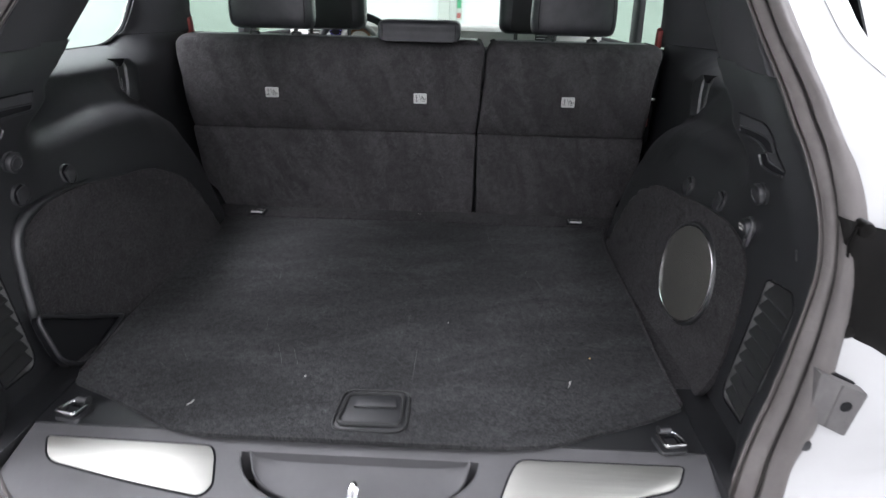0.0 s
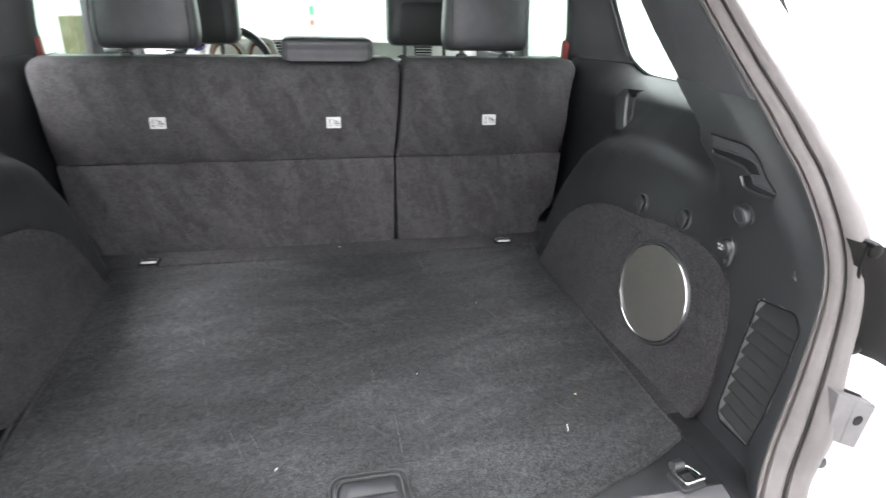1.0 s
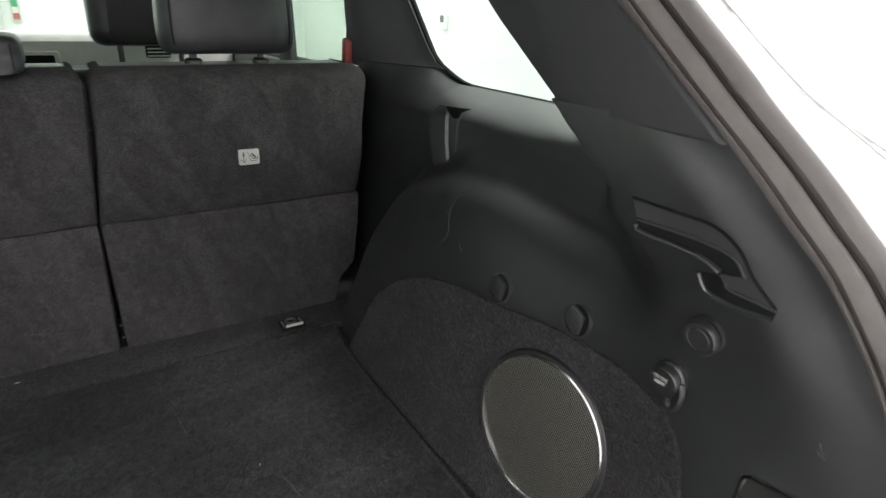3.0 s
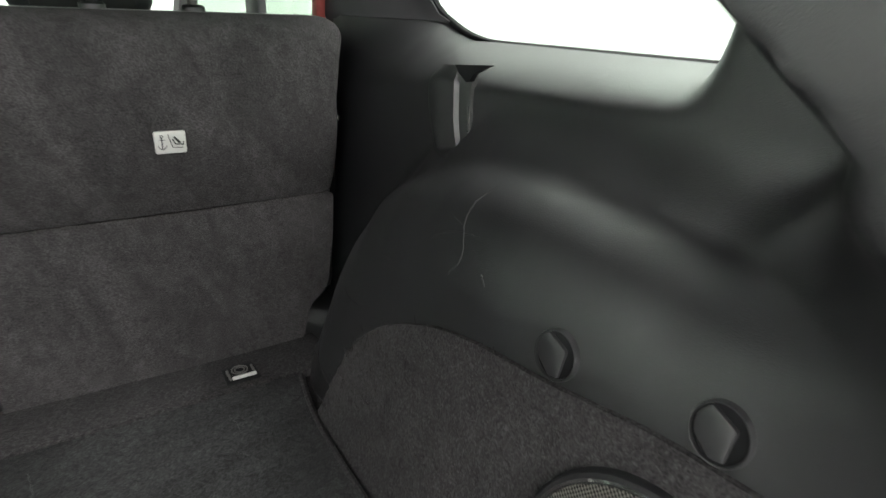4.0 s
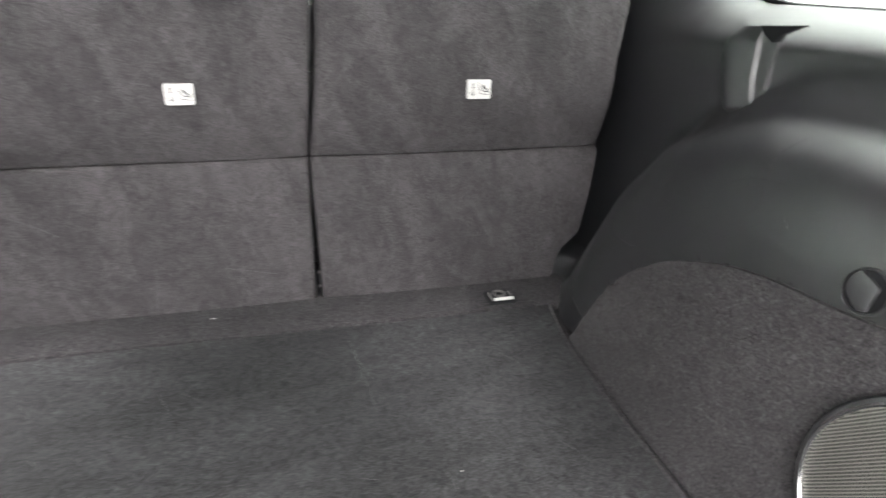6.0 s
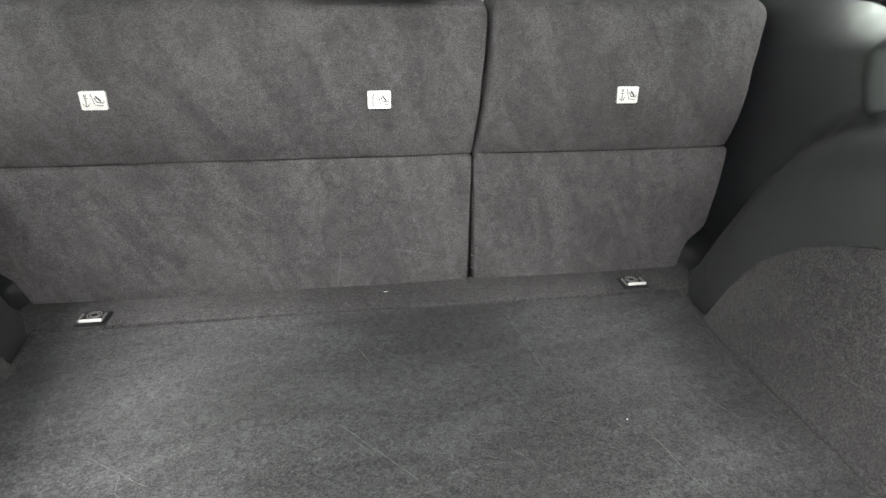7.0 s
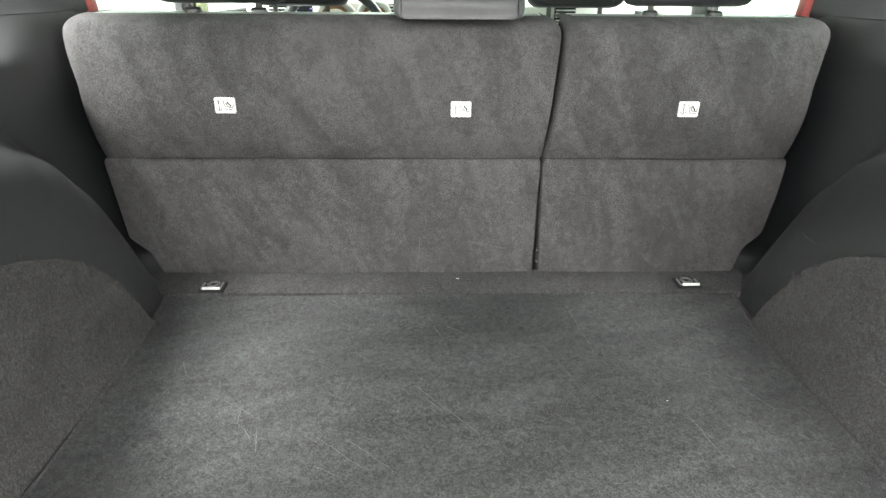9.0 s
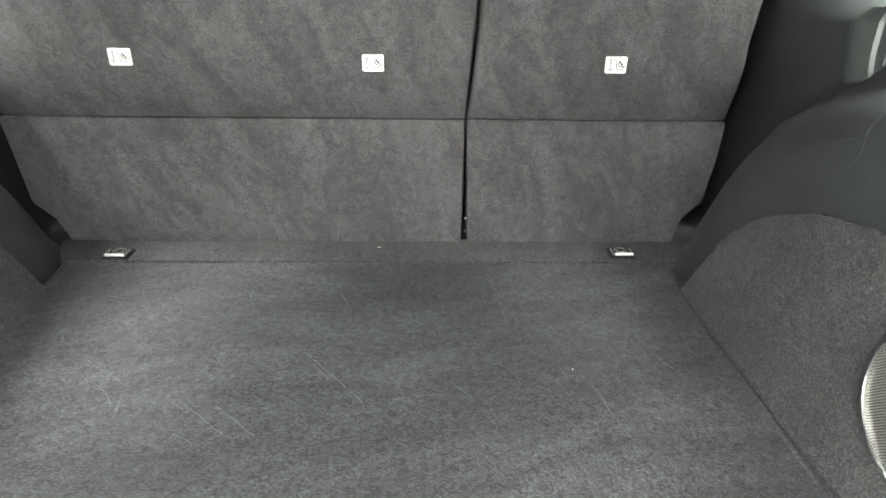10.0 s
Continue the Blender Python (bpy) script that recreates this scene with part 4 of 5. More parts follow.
def tailgate_bracket(side):
    b = thing("bump_bracket", "grey metal bump stop bracket with a bolt hole", "bracket", "bump stop brackets")
    o = rounded([(0.546, 0.962), (0.609, 0.935), (0.598, 0.872), (0.570, 0.885), (0.548, 0.896)], 0.003)
    m = Matrix(((1, 0, 0, 0), (0, 0, -1, 0.066), (0, 1, 0, 0), (0, 0, 0, 1)))
    part("block", prism(o, 0.042, m, 0.002), GREY_METAL, b)
    part("hole", lathe([(0.007, -0.001), (0.007, 0.0008)], Matrix.Translation((0.587, 0.066, 0.917)) @ pose(0, 0, 0, 90, 0, 0), 20), DARK, b)
    part("fold", tube([(0.571, 0.0665, 0.886), (0.576, 0.066, 0.947)], 0.0018, 6), GREY_METAL, b)
    part("top_slot", box(0.036, 0.018, 0.003, 0.001, Matrix.Translation((0.582, 0.088, 0.9475)) @ pose(0, 0, 0, 0, 23, 0)), DARK, b)
    part("stud", lathe([(0.008, -0.02), (0.008, 0.004), (0.006, 0.007), (0.002, 0.0075)], Matrix.Translation((0.556, 0.072, 0.854)) @ pose(0, 0, 0, 90, 0, 0), 18), PILLAR, b)


for s in (1, -1):
    seal(s)
    body_quarter(s)
tail_lamp(1)
tailgate_bracket(1)

bumper = thing("rear_bumper", "white painted rear bumper under the sill", "bumper")
part("shell", span(-0.86, 0.86, -0.14, 0.12, 0.36, 0.70, 0.05, 4), WHITE, bumper)

# ---- pillars, windows, roof and doors ----
def side_slab(name, side, outline, x, thick, mat, label, category, bevel=0.006, group=""):
    """An upright slab from a (y, z) outline, its inner face at x."""
    pts = [(y if side > 0 else -y, z) for y, z in outline]
    # local x -> world y (or minus y), local y -> world z, local z -> inward
    if side > 0:
        m = Matrix(((0, 0, -1, x), (1, 0, 0, 0), (0, 1, 0, 0), (0, 0, 0, 1)))
    else:
        m = Matrix(((0, 0, 1, -x), (-1, 0, 0, 0), (0, 1, 0, 0), (0, 0, 0, 1)))
    return tagged(link(name, prism(pts, thick, m, bevel), mat), label, category, group)


def c_pillar(s, dx):
    """Curved trim from the edge of the quarter window to the seat belt, with a seam above the side panel."""
    rows = []
    for z in [1.2400, 1.2525] + [1.26 + 0.34 * k / 16 for k in range(17)]:
        rear = tab([(1.2530, 0.940), (1.262, 0.970), (1.285, 0.994), (1.39, 1.091), (1.56, 1.221), (1.60, 1.251)], z)
        front = tab([(1.2530, 1.185), (1.30, 1.170), (1.38, 1.178), (1.50, 1.235), (1.60, 1.30)], z)
        row = []
        for k in range(13):
            u = k / 12
            y = rear + (front - rear) * u
            x = 0.703 - 0.078 * ss(u * 1.25) ** 0.8 - 0.03 * (z - 1.253) + (0.008 if z < 1.25 else 0.0)
            row.append((s * (x + dx), y, z))
        row.append((s * (x + dx + 0.02), front + 0.018, z))
        row.append((s * (x + dx + 0.10), front + 0.060, z))
        rows.append(row)
    return tagged(link("c_pillar_trim", grid(rows, (0.010 * s, 0, 0)), PILLAR), "dark grey C-pillar trim beside the rear seat", "pillar trim", "C-pillar trims")


XS = {1: 0.0, -1: 0.015}
for s in (1, -1):
    dx = XS[s]
    o = rounded([(0.268, 1.2715), (0.428, 1.2715), (0.535, 1.345), (0.78, 1.54), (0.75, 1.64), (0.56, 1.50), (0.352, 1.345)], 0.004)
    side_slab("d_pillar_trim", s, o, 0.5035 + dx, 0.05, PILLAR, "dark grey D-pillar trim above the cargo side panel", "pillar trim", group="D-pillar trims")
    c_pillar(s, dx)
    # quarter window: black surround and pane
    win = thing("quarter_window", "rear quarter window with tinted glass and black border", "window", "quarter windows")
    x = 0.712 + dx
    o = rounded([(0.44, 1.233), (0.885, 1.230), (0.975, 1.263), (1.09, 1.39), (1.22, 1.56), (0.80, 1.56)], [0.01, 0.06, 0.03, 0.03, 0.02, 0.02], 6)
    loop = [Vector((s * (x - 0.003), y, z)) for y, z in o]
    part("border", tube(loop, 0.0052, 8, True), DARK, win)
    cy, cz = sum(p[0] for p in o) / len(o), sum(p[1] for p in o) / len(o)
    far = []
    for y, z in o:
        d = Vector((y - cy, z - cz)).normalized() * 0.11
        far.append(Vector((s * x, y + d.x, z + d.y)))
    near = [Vector((s * x, y, z)) for y, z in o]
    part("edge_band", grid([near + near[:1], far + far[:1]], (0.004 * s, 0, 0)), DARK, win)
    pts = [(y if s > 0 else -y, z) for y, z in o]
    m = Matrix(((0, 0, -1, x + 0.004), (1, 0, 0, 0), (0, 1, 0, 0), (0, 0, 0, 1))) if s > 0 else Matrix(((0, 0, 1, -x - 0.004), (-1, 0, 0, 0), (0, 1, 0, 0), (0, 0, 0, 1)))
    pane = part("pane", prism(pts, 0.004, m), GLASS, win)
    pane.visible_shadow = False
    o = rounded([(1.02, 0.40), (1.02, 1.20), (2.95, 1.16), (2.95, 0.40)], 0.02)
    side_slab("door_trim", s, o, 0.73 + dx, 0.10, PILLAR, "dark inner door trim below the side windows", "door trim", group="door trims")
    o = rounded([(1.19, 1.19), (1.36, 1.58), (2.25, 1.58), (2.88, 1.16)], 0.03)
    sw = thing("side_window", "green-tinted side window of the passenger doors", "window", "side windows")
    pts = [(y if s > 0 else -y, z) for y, z in o]
    m = Matrix(((0, 0, -1, 0.765), (1, 0, 0, 0), (0, 1, 0, 0), (0, 0, 0, 1))) if s > 0 else Matrix(((0, 0, 1, -0.765), (-1, 0, 0, 0), (0, 1, 0, 0), (0, 0, 0, 1)))
    pane = part("pane", prism(pts, 0.004, m), TINT, sw)
    pane.visible_shadow = False
    part("frame", tube([Vector((s * 0.76, y, z)) for y, z in o], 0.016, 8, True), DARK, sw)
    o = rounded([(1.82, 1.15), (1.93, 1.15), (1.97, 1.60), (1.88, 1.60)], 0.01)
    side_slab("b_pillar_trim", s, o, 0.735, 0.02, PILLAR, "dark B-pillar trim between the doors", "pillar trim", group="B-pillar trims")
    tagged(link("roof_rail", span(min(s * 0.60, s * 0.80), max(s * 0.60, s * 0.80), 0.80, 2.5, 1.56, 1.68, 0.03), HEADLINER), "dark grey headliner edge over the side windows", "headliner", "roof rails")
    # solid dark block behind the visible shell, in place of an unlit hollow
    tagged(link("quarter_dark_block", span(min(s * 0.715, s * 0.84), max(s * 0.715, s * 0.80), 0.52, 1.10, 0.40, 1.215), DARK), "dark block standing for the unlit hollow behind the side trim", "body lining", "body linings")

tagged(link("roof", span(-0.80, 0.80, 0.78, 2.45, 1.64, 1.70, 0.01), HEADLINER), "dark grey fabric headliner under the roof", "headliner", kind="structure")
tagged(link("underbody", span(-0.80, 0.80, 0.14, 3.0, 0.34, 0.40), DARK), "dark underbody below the cabin", "underbody", kind="structure")
tagged(link("bulkhead", span(-0.80, 0.80, 2.95, 3.02, 0.40, 1.15), DARK), "dark firewall below the windscreen", "bulkhead", kind="structure")
ws = thing("windscreen", "clear tinted windscreen with dark border", "window")
rows = [[(x, 2.98 - 0.05 * (x / 0.75) ** 2 - 0.62 * t, 1.15 + 0.50 * t) for x in np.linspace(-0.76, 0.76, 12)] for t in np.linspace(0, 1, 6)]
pane = part("pane", grid(rows, (0, 0.004, 0.004)), GLASS, ws)
pane.visible_shadow = False
part("border", tube([Vector((x, 2.97 - 0.05 * (x / 0.75) ** 2, 1.172)) for x in np.linspace(-0.76, 0.76, 20)], 0.012, 6), DARK, ws)
for s in (1, -1):
    tagged(link("a_pillar", tube([(s * 0.75, 2.93, 1.04), (s * 0.74, 2.62, 1.34), (s * 0.70, 2.30, 1.66)], 0.04, 8), PILLAR), "dark A-pillar trim beside the windscreen", "pillar trim", "A-pillar trims")

# raised tailgate over the opening, unseen; its dark lining is added to cut top light
gate = thing("tailgate", "unseen raised white tailgate, its dark inner lining added to shade the cargo opening", "tailgate")
gm = pose(0, 0.80, 1.70, 180 - 14, 0, 0)
part("skin", box(1.30, 1.15, 0.05, 0.02, gm @ pose(0, 0.575, -0.05)), WHITE, gate)
part("lining", box(1.22, 1.08, 0.03, 0.01, gm @ pose(0, 0.56, -0.008)), HEADLINER, gate)

# red belt tongues by the C-pillars
for s, x in ((1, 0.622), (-1, -0.643)):
    bt = thing("seat_belt", "dark seat belt with a red plastic guide by the C-pillar", "seat belt", "rear seat belts")
    part("guide", box(0.016, 0.034, 0.050, 0.006, pose(x, 1.165, 1.262, 12, 0, -10 * s)), RED, bt, "red plastic belt guide")
    part("webbing", box(0.004, 0.046, 0.30, 0.001, pose(x + 0.012 * s, 1.175, 1.42, -10, 0, 0)), DARK, bt)

# ---- rear seat ----
UPPER = [(1.062, 1.020), (1.042, 1.0200), (1.0355, 1.0206), (1.0325, 1.0232), (1.0290, 1.0300), (1.022, 1.045), (1.010, 1.075), (1.0025, 1.105), (1.0, 1.135), (1.001, 1.165), (1.006, 1.198), (1.016, 1.224), (1.032, 1.242), (1.056, 1.2500), (1.085, 1.2505), (1.11, 1.244)]


def edge_l(z):
    return tab([(0.79, -0.55), (0.84, -0.570), (0.869, -0.602), (1.018, -0.616), (1.15, -0.616), (1.26, -0.636)], z)


def edge_r(z):
    return tab([(0.79, 0.53), (0.846, 0.542), (0.875, 0.572), (0.95, 0.582), (1.04, 0.586), (1.15, 0.584), (1.20, 0.592), (1.26, 0.612)], z)


def gap_x(z):
    return tab([(0.79, 0.150), (1.02, 0.147), (1.26, 0.165)], z)


def gap_half(z):
    return tab([(0.79, 0.0056), (0.90, 0.0036), (1.0, 0.0012), (1.02, 0.0010), (1.06, 0.0026), (1.15, 0.0042), (1.21, 0.0030), (1.26, 0.0012)], z)


def cushion(xl, xr, prof, rl=0.022, rr=0.022, corner=0.03, ztop=1.2525):
    """A padded panel swept along a (y, z) profile between two side edges, its sides and top corners rounded."""
    P = curve_points([(0, y, z) for y, z in prof], 5)
    rows = []
    us = [0, 0.004, 0.015, 0.035, 0.07, 0.12] + list(np.linspace(0.18, 0.82, 17)) + [0.88, 0.93, 0.965, 0.985, 0.996, 1]
    for p in P:
        a, b = xl(p.z), xr(p.z)
        over = min(max(0.0, p.z - (ztop - corner)), corner)
        cut = corner - math.sqrt(max(0.0, corner ** 2 - over ** 2))
        a, b = a + cut, b - cut
        row = []
        for u in us:
            x = a + (b - a) * u
            d, r = (x - a, rl) if x - a < b - x else (b - x, rr)
            back = r - math.sqrt(max(0.0, r * r - max(0.0, r - d) ** 2)) if d < r else 0.0
            soft = 0.004 * ss(1 - d / 0.10)
            lump = 0.0016 * noise.noise(Vector((x * 9, p.z * 9, 3.1)))
            row.append((x, p.y + back + soft + lump, p.z))
        row = [(row[0][0], row[0][1] + 0.07, row[0][2])] + row + [(row[-1][0], row[-1][1] + 0.07, row[-1][2])]
        rows.append(row)
    return grid(rows)


def tether_label(x, z, y, parent, turn=0.0):
    m = Matrix.Translation((x, y, z)) @ pose(0, 0, 0, 90, turn, 0)
    o = rounded([(-0.0165, -0.0125), (0.0165, -0.0125), (0.0165, 0.0125), (-0.0165, 0.0125)], 0.003)
    lab = part("tether_label", prism(o, 0.004, m @ pose(0, 0, 0.003), 0.001), LABEL, parent, "small white sewn label with black anchor and seat signs")
    bm = bmesh.new()
    z0 = 0.0032
    ring = [m @ Vector((-0.009 + 0.0014 * math.cos(a), 0.007 + 0.0014 * math.sin(a), z0)) for a in np.linspace(0, 6.28, 9)[:-1]]
    tube(ring, 0.0005, 4, True, bm)
    tube([m @ Vector((-0.009, 0.0055, z0)), m @ Vector((-0.009, -0.007, z0))], 0.0006, 4, False, bm)
    tube([m @ Vector((-0.012, 0.003, z0)), m @ Vector((-0.006, 0.003, z0))], 0.0003, 4, False, bm)
    tube([m @ Vector((-0.0135, -0.003, z0)), m @ Vector((-0.0115, -0.0065, z0)), m @ Vector((-0.009, -0.0078, z0)), m @ Vector((-0.0065, -0.0065, z0)), m @ Vector((-0.0045, -0.003, z0))], 0.0004, 4, False, bm)
    tube([m @ Vector((-0.002, 0.009, z0)), m @ Vector((0.0015, -0.0055, z0)), m @ Vector((0.012, -0.0065, z0))], 0.0005, 4, False, bm)
    tube([m @ Vector((0.002, 0.004, z0)), m @ Vector((0.005, -0.002, z0)), m @ Vector((0.013, -0.003, z0)), m @ Vector((0.0135, 0.001, z0))], 0.0007, 4, False, bm)
    tube([m @ Vector((0.004, 0.006, z0)), m @ Vector((0.010, -0.001, z0))], 0.0012, 4, False, bm)
    part("anchor_sign", bm, INK, lab)


def headrest(x, w, parent, y0=1.055, z0=1.266, h=0.205, d=0.10, tilt=-4):
    """A padded leather headrest on two posts: full in the middle, its lower corners round, with a seam along each flank."""
    m = pose(x, y0 + d / 2, z0 + h / 2, tilt, 0, 0)

    def outline(v):
        """Half width and half depth at the height v, -1 to 1."""
        rim = (1 - min(1.0, abs(v)) ** 6) ** (1 / 2.4)
        return w / 2 * (0.955 - 0.045 * v) * (0.80 + 0.20 * rim), d / 2 * (0.86 - 0.12 * v) * (0.35 + 0.65 * rim)

    rows = []
    for v in [-1.0, -0.97, -0.92, -0.84, -0.72] + list(np.linspace(-0.55, 0.55, 8)) + [0.72, 0.84, 0.92, 0.97, 1.0]:
        a, b = outline(v)
        row = []
        for k in range(48):
            c, q = math.cos(2 * math.pi * k / 48), math.sin(2 * math.pi * k / 48)
            row.append(m @ Vector((a * math.copysign(abs(c) ** 0.42, c), b * math.copysign(abs(q) ** 0.55, q), h / 2 * v)))
        rows.append(row + row[:1])
    bm = grid(rows)
    bmesh.ops.remove_doubles(bm, verts=bm.verts, dist=1e-5)
    bmesh.ops.holes_fill(bm, edges=[e for e in bm.edges if e.is_boundary], sides=0)
    hr = part("headrest", bm, LEATHER, parent, "black leather headrest")
    for sx in (-1, 1):
        pts = []
        for v in np.linspace(-0.86, 0.86, 12):
            a, b = outline(v)
            pts.append(m @ Vector((sx * a * 0.86, -b * 0.94, h / 2 * v)))
        part("seam", tube(pts, 0.0010, 5), DARK, hr)
    for px in (-0.055, 0.055):
        part("post", tube([(x + px, y0 + 0.055, z0 - 0.05), (x + px, y0 + 0.055, z0 + 0.03)], 0.006, 10), GREY_METAL, hr, "dark steel post")
        part("post_collar", lathe([(0.014, -0.01), (0.014, 0.004), (0.011, 0.007), (0.007, 0.007)], pose(x + px, y0 + 0.055, z0 - 0.014), 16), PLASTIC, hr)
    return hr


def seat_section(label, xl, xr, labels, rests, rl, rr):
    s = thing("seat_section", label, "rear seat", "split rear seat backs")
    part("backrest_panel", cushion(xl, xr, UPPER, rl, rr), SEAT_CARPET, s, "charcoal carpet back panel")
    low = [(1.07, 0.795), (1.039, 0.7955), (1.036, 0.80), (1.035, 0.85), (1.035, 0.90), (1.0345, 0.95), (1.0340, 1.0), (1.0345, 1.012), (1.036, 1.0165), (1.041, 1.0195), (1.07, 1.021)]
    part("lower_flap", cushion(xl, xr, low, 0.004, 0.004, 0.012, 1.021), SEAT_CARPET, s, "lower carpet flap")
    # leather cushion seen along the top
    a, b = xl(1.24) + 0.010, xr(1.24) - 0.010
    core = span(a, b, 1.066, 1.16, 0.85, 1.2510, 0.020, 4)
    part("cushion", core, LEATHER, s, "black leather seat cushion")
    part("piping", tube([(a + 0.02, 1.074, 1.249), (b - 0.02, 1.074, 1.249)], 0.0022, 6), LEATHER, s)
    part("seat_base", span(a, b, 1.15, 1.70, 0.45, 0.85, 0.06, 4), LEATHER, s)
    for x, z in labels:
        tether_label(x, z, 0.9985, s)
    for x, w in rests:
        headrest(x, w, s)
    return s


left_seat = seat_section("wide rear seat section with charcoal carpeted back and leather headrests", edge_l, lambda z: gap_x(z) - gap_half(z),
                         ((-0.378, 1.119), (0.0, 1.114)), ((-0.391, 0.222),), 0.022, 0.009)
right_seat = seat_section("narrow rear seat section with charcoal carpeted back and leather headrest", lambda z: gap_x(z) + gap_half(z), edge_r,
                          ((0.372, 1.115),), ((0.380, 0.218),), 0.010, 0.022)
# low middle headrest
rows = []
for z, inset in ((1.2490, 0.012), (1.2494, 0.003), (1.2508, 0.0), (1.2540, 0.0), (1.258, 0.0), (1.264, 0.0), (1.270, 0.0), (1.277, 0.0), (1.284, 0.0), (1.290, 0.0015), (1.2945, 0.005), (1.2970, 0.011), (1.2978, 0.020)):
    # the lower rear edge flares out over the carpet
    y0 = 1.002 - 0.0065 * ss((1.276 - z) / 0.026) - 0.005 * ss((z - 1.27) / 0.02) + inset
    low = max(0.0, 1.265 - z)
    half = 0.102 - 0.05 * max(0.0, z - 1.262) - inset - (0.016 - math.sqrt(max(0.0, 0.016 ** 2 - low ** 2)))
    o = rounded([(-0.005 - half, y0), (-0.005 + half, y0), (-0.005 + half, 1.108 - inset), (-0.005 - half, 1.108 - inset)], 0.016, 6)
    rows.append([(x, y, z) for x, y in o + o[:1]])
bm = grid(rows)
bmesh.ops.remove_doubles(bm, verts=bm.verts, dist=1e-5)
bmesh.ops.holes_fill(bm, edges=[e for e in bm.edges if e.is_boundary], sides=0)
mid = part("headrest", bm, LEATHER, left_seat, "low black leather middle headrest")
for sx in (-0.094, 0.084):
    part("seam", tube([(sx, 0.9953, 1.256), (sx, 0.9965, 1.262), (sx, 1.0005, 1.272), (sx, 0.9972, 1.288)], 0.0008, 5), DARK, mid)
for z in (0.819, 0.842):
    part("hinge_pin", tube([(0.1495, 1.040, z), (0.1525, 1.040, z)], 0.0019, 8), GREY_METAL, left_seat, "steel hinge pin in the seat gap")
# seat latch, and dark slabs that stand for the shade beside the seats
lt = thing("seat_latch", "black seat back latch with bright pin by the side trim", "latch")
part("plate", span(0.585, 0.612, 1.095, 1.115, 1.00, 1.16, 0.004), DARK, lt)
part("pin", span(0.590, 0.602, 1.050, 1.062, 1.116, 1.124, 0.002), CHROME, lt)
part("tag", span(0.588, 0.592, 1.052, 1.062, 1.050, 1.070, 0.001), RED, lt)
tagged(link("seat_gap_shade", span(0.56, 0.70, 1.125, 1.16, 0.42, 1.236), DARK), "dark slab standing for the shade beside the seat back", "body lining", "body linings")
tagged(link("seat_gap_shade", span(-0.72, -0.58, 1.125, 1.16, 0.42, 1.236), DARK), "dark slab standing for the shade beside the seat back", "body lining", "body linings")

# ---- front of the cabin ----
def front_seat(x, label):
    s = thing("front_seat", label, "front seat", "front seats")
    part("backrest", box(0.48, 0.15, 0.66, 0.05, pose(x, 1.93, 0.838, -14, 0, 0), 4), LEATHER, s)
    for dx in (-0.155, 0.155):
        part("shoulder", box(0.165, 0.13, 0.16, 0.05, pose(x + dx, 1.895, 1.085, -14, 0, 0), 5), LEATHER, s)
    part("seat_base", span(x - 0.25, x + 0.25, 1.95, 2.45, 0.40, 0.62, 0.05, 4), LEATHER, s)
    bm = box(0.275, 0.11, 0.19, 0.035, pose(x, 1.86, 1.320, -6, 0, 0), 5)
    h = part("headrest", bm, LEATHER, s, "black leather headrest with a rear panel")
    o = rounded([(-0.098, -0.085), (0.098, -0.085), (0.092, 0.055), (-0.092, 0.055)], 0.02)
    part("rear_panel", prism(o, 0.006, pose(x, 1.804, 1.318, 84, 0, 0), 0.002), SLAT, h)
    for px in (-0.073, 0.073):
        part("post", tube([(x + px, 1.85, 1.10), (x + px, 1.85, 1.25)], 0.007, 10), GREY_METAL, h, "steel post")
    return s


front_seat(-0.410, "black leather driver seat with tall headrest")
front_seat(0.364, "black leather passenger seat with tall headrest")

dash = thing("dashboard", "grey dashboard with air vents, lit gauges and padded top", "dashboard")
prof = [(2.48, 0.80), (2.45, 1.05), (2.445, 1.160), (2.452, 1.196), (2.475, 1.208), (2.53, 1.213), (2.75, 1.214), (2.95, 1.20)]
rows = [[(x, y + 0.03 * (x / 0.75) ** 2, z + 0.012 * math.exp(-((x + 0.40) / 0.15) ** 2)) for x in np.linspace(-0.74, 0.74, 40)] for y, z in prof]
part("top_pad", grid(rows, (0, 0.03, -0.05)), DASH, dash)
for x in (-0.165, 0.467, -0.612):
    y = 2.440 + 0.03 * (x / 0.75) ** 2
    vent_part = part("air_vent", span(x - 0.040, x + 0.040, y - 0.006, y + 0.02, 1.142, 1.203, 0.006), DARK, dash)
    for k in range(5):
        part("slat", span(x - 0.036, x + 0.036, y - 0.012, y - 0.005, 1.147 + 0.012 * k, 1.1515 + 0.012 * k), DASH, vent_part)
# pale arches with brown trim before the gauges
for x0, x1, top in ((-0.47, -0.315, 1.206), (-0.315, -0.185, 1.203)):
    xm = (x0 + x1) / 2
    arch = [(x0, 2.40, 1.12), (x0 + 0.012, 2.395, 1.172), (xm - 0.03, 2.39, top), (xm + 0.03, 2.39, top), (x1 - 0.012, 2.395, 1.172), (x1, 2.40, 1.12)]
    hood = part("gauge_hood", tube(curve_points(arch, 6), 0.012, 10), DASH, dash, "pale arch before the gauges")
    inner = [(xm + (px - xm) * 0.80, py - 0.006, pz - 0.015) for px, py, pz in arch]
    part("trim", tube(curve_points(inner, 6), 0.007, 8), BROWN, hood, "brown trim strip")
screen = part("screen", span(-0.06, 0.165, 2.425, 2.45, 1.03, 1.168, 0.008), DASH, dash, "touch screen with a pale rim")
part("display", span(-0.045, 0.150, 2.420, 2.426, 1.045, 1.155, 0.003), DARK, screen)
gauge = bpy.data.materials.new("lit_gauge")
gauge.use_nodes = True
gb = gauge.node_tree.nodes["Principled BSDF"]
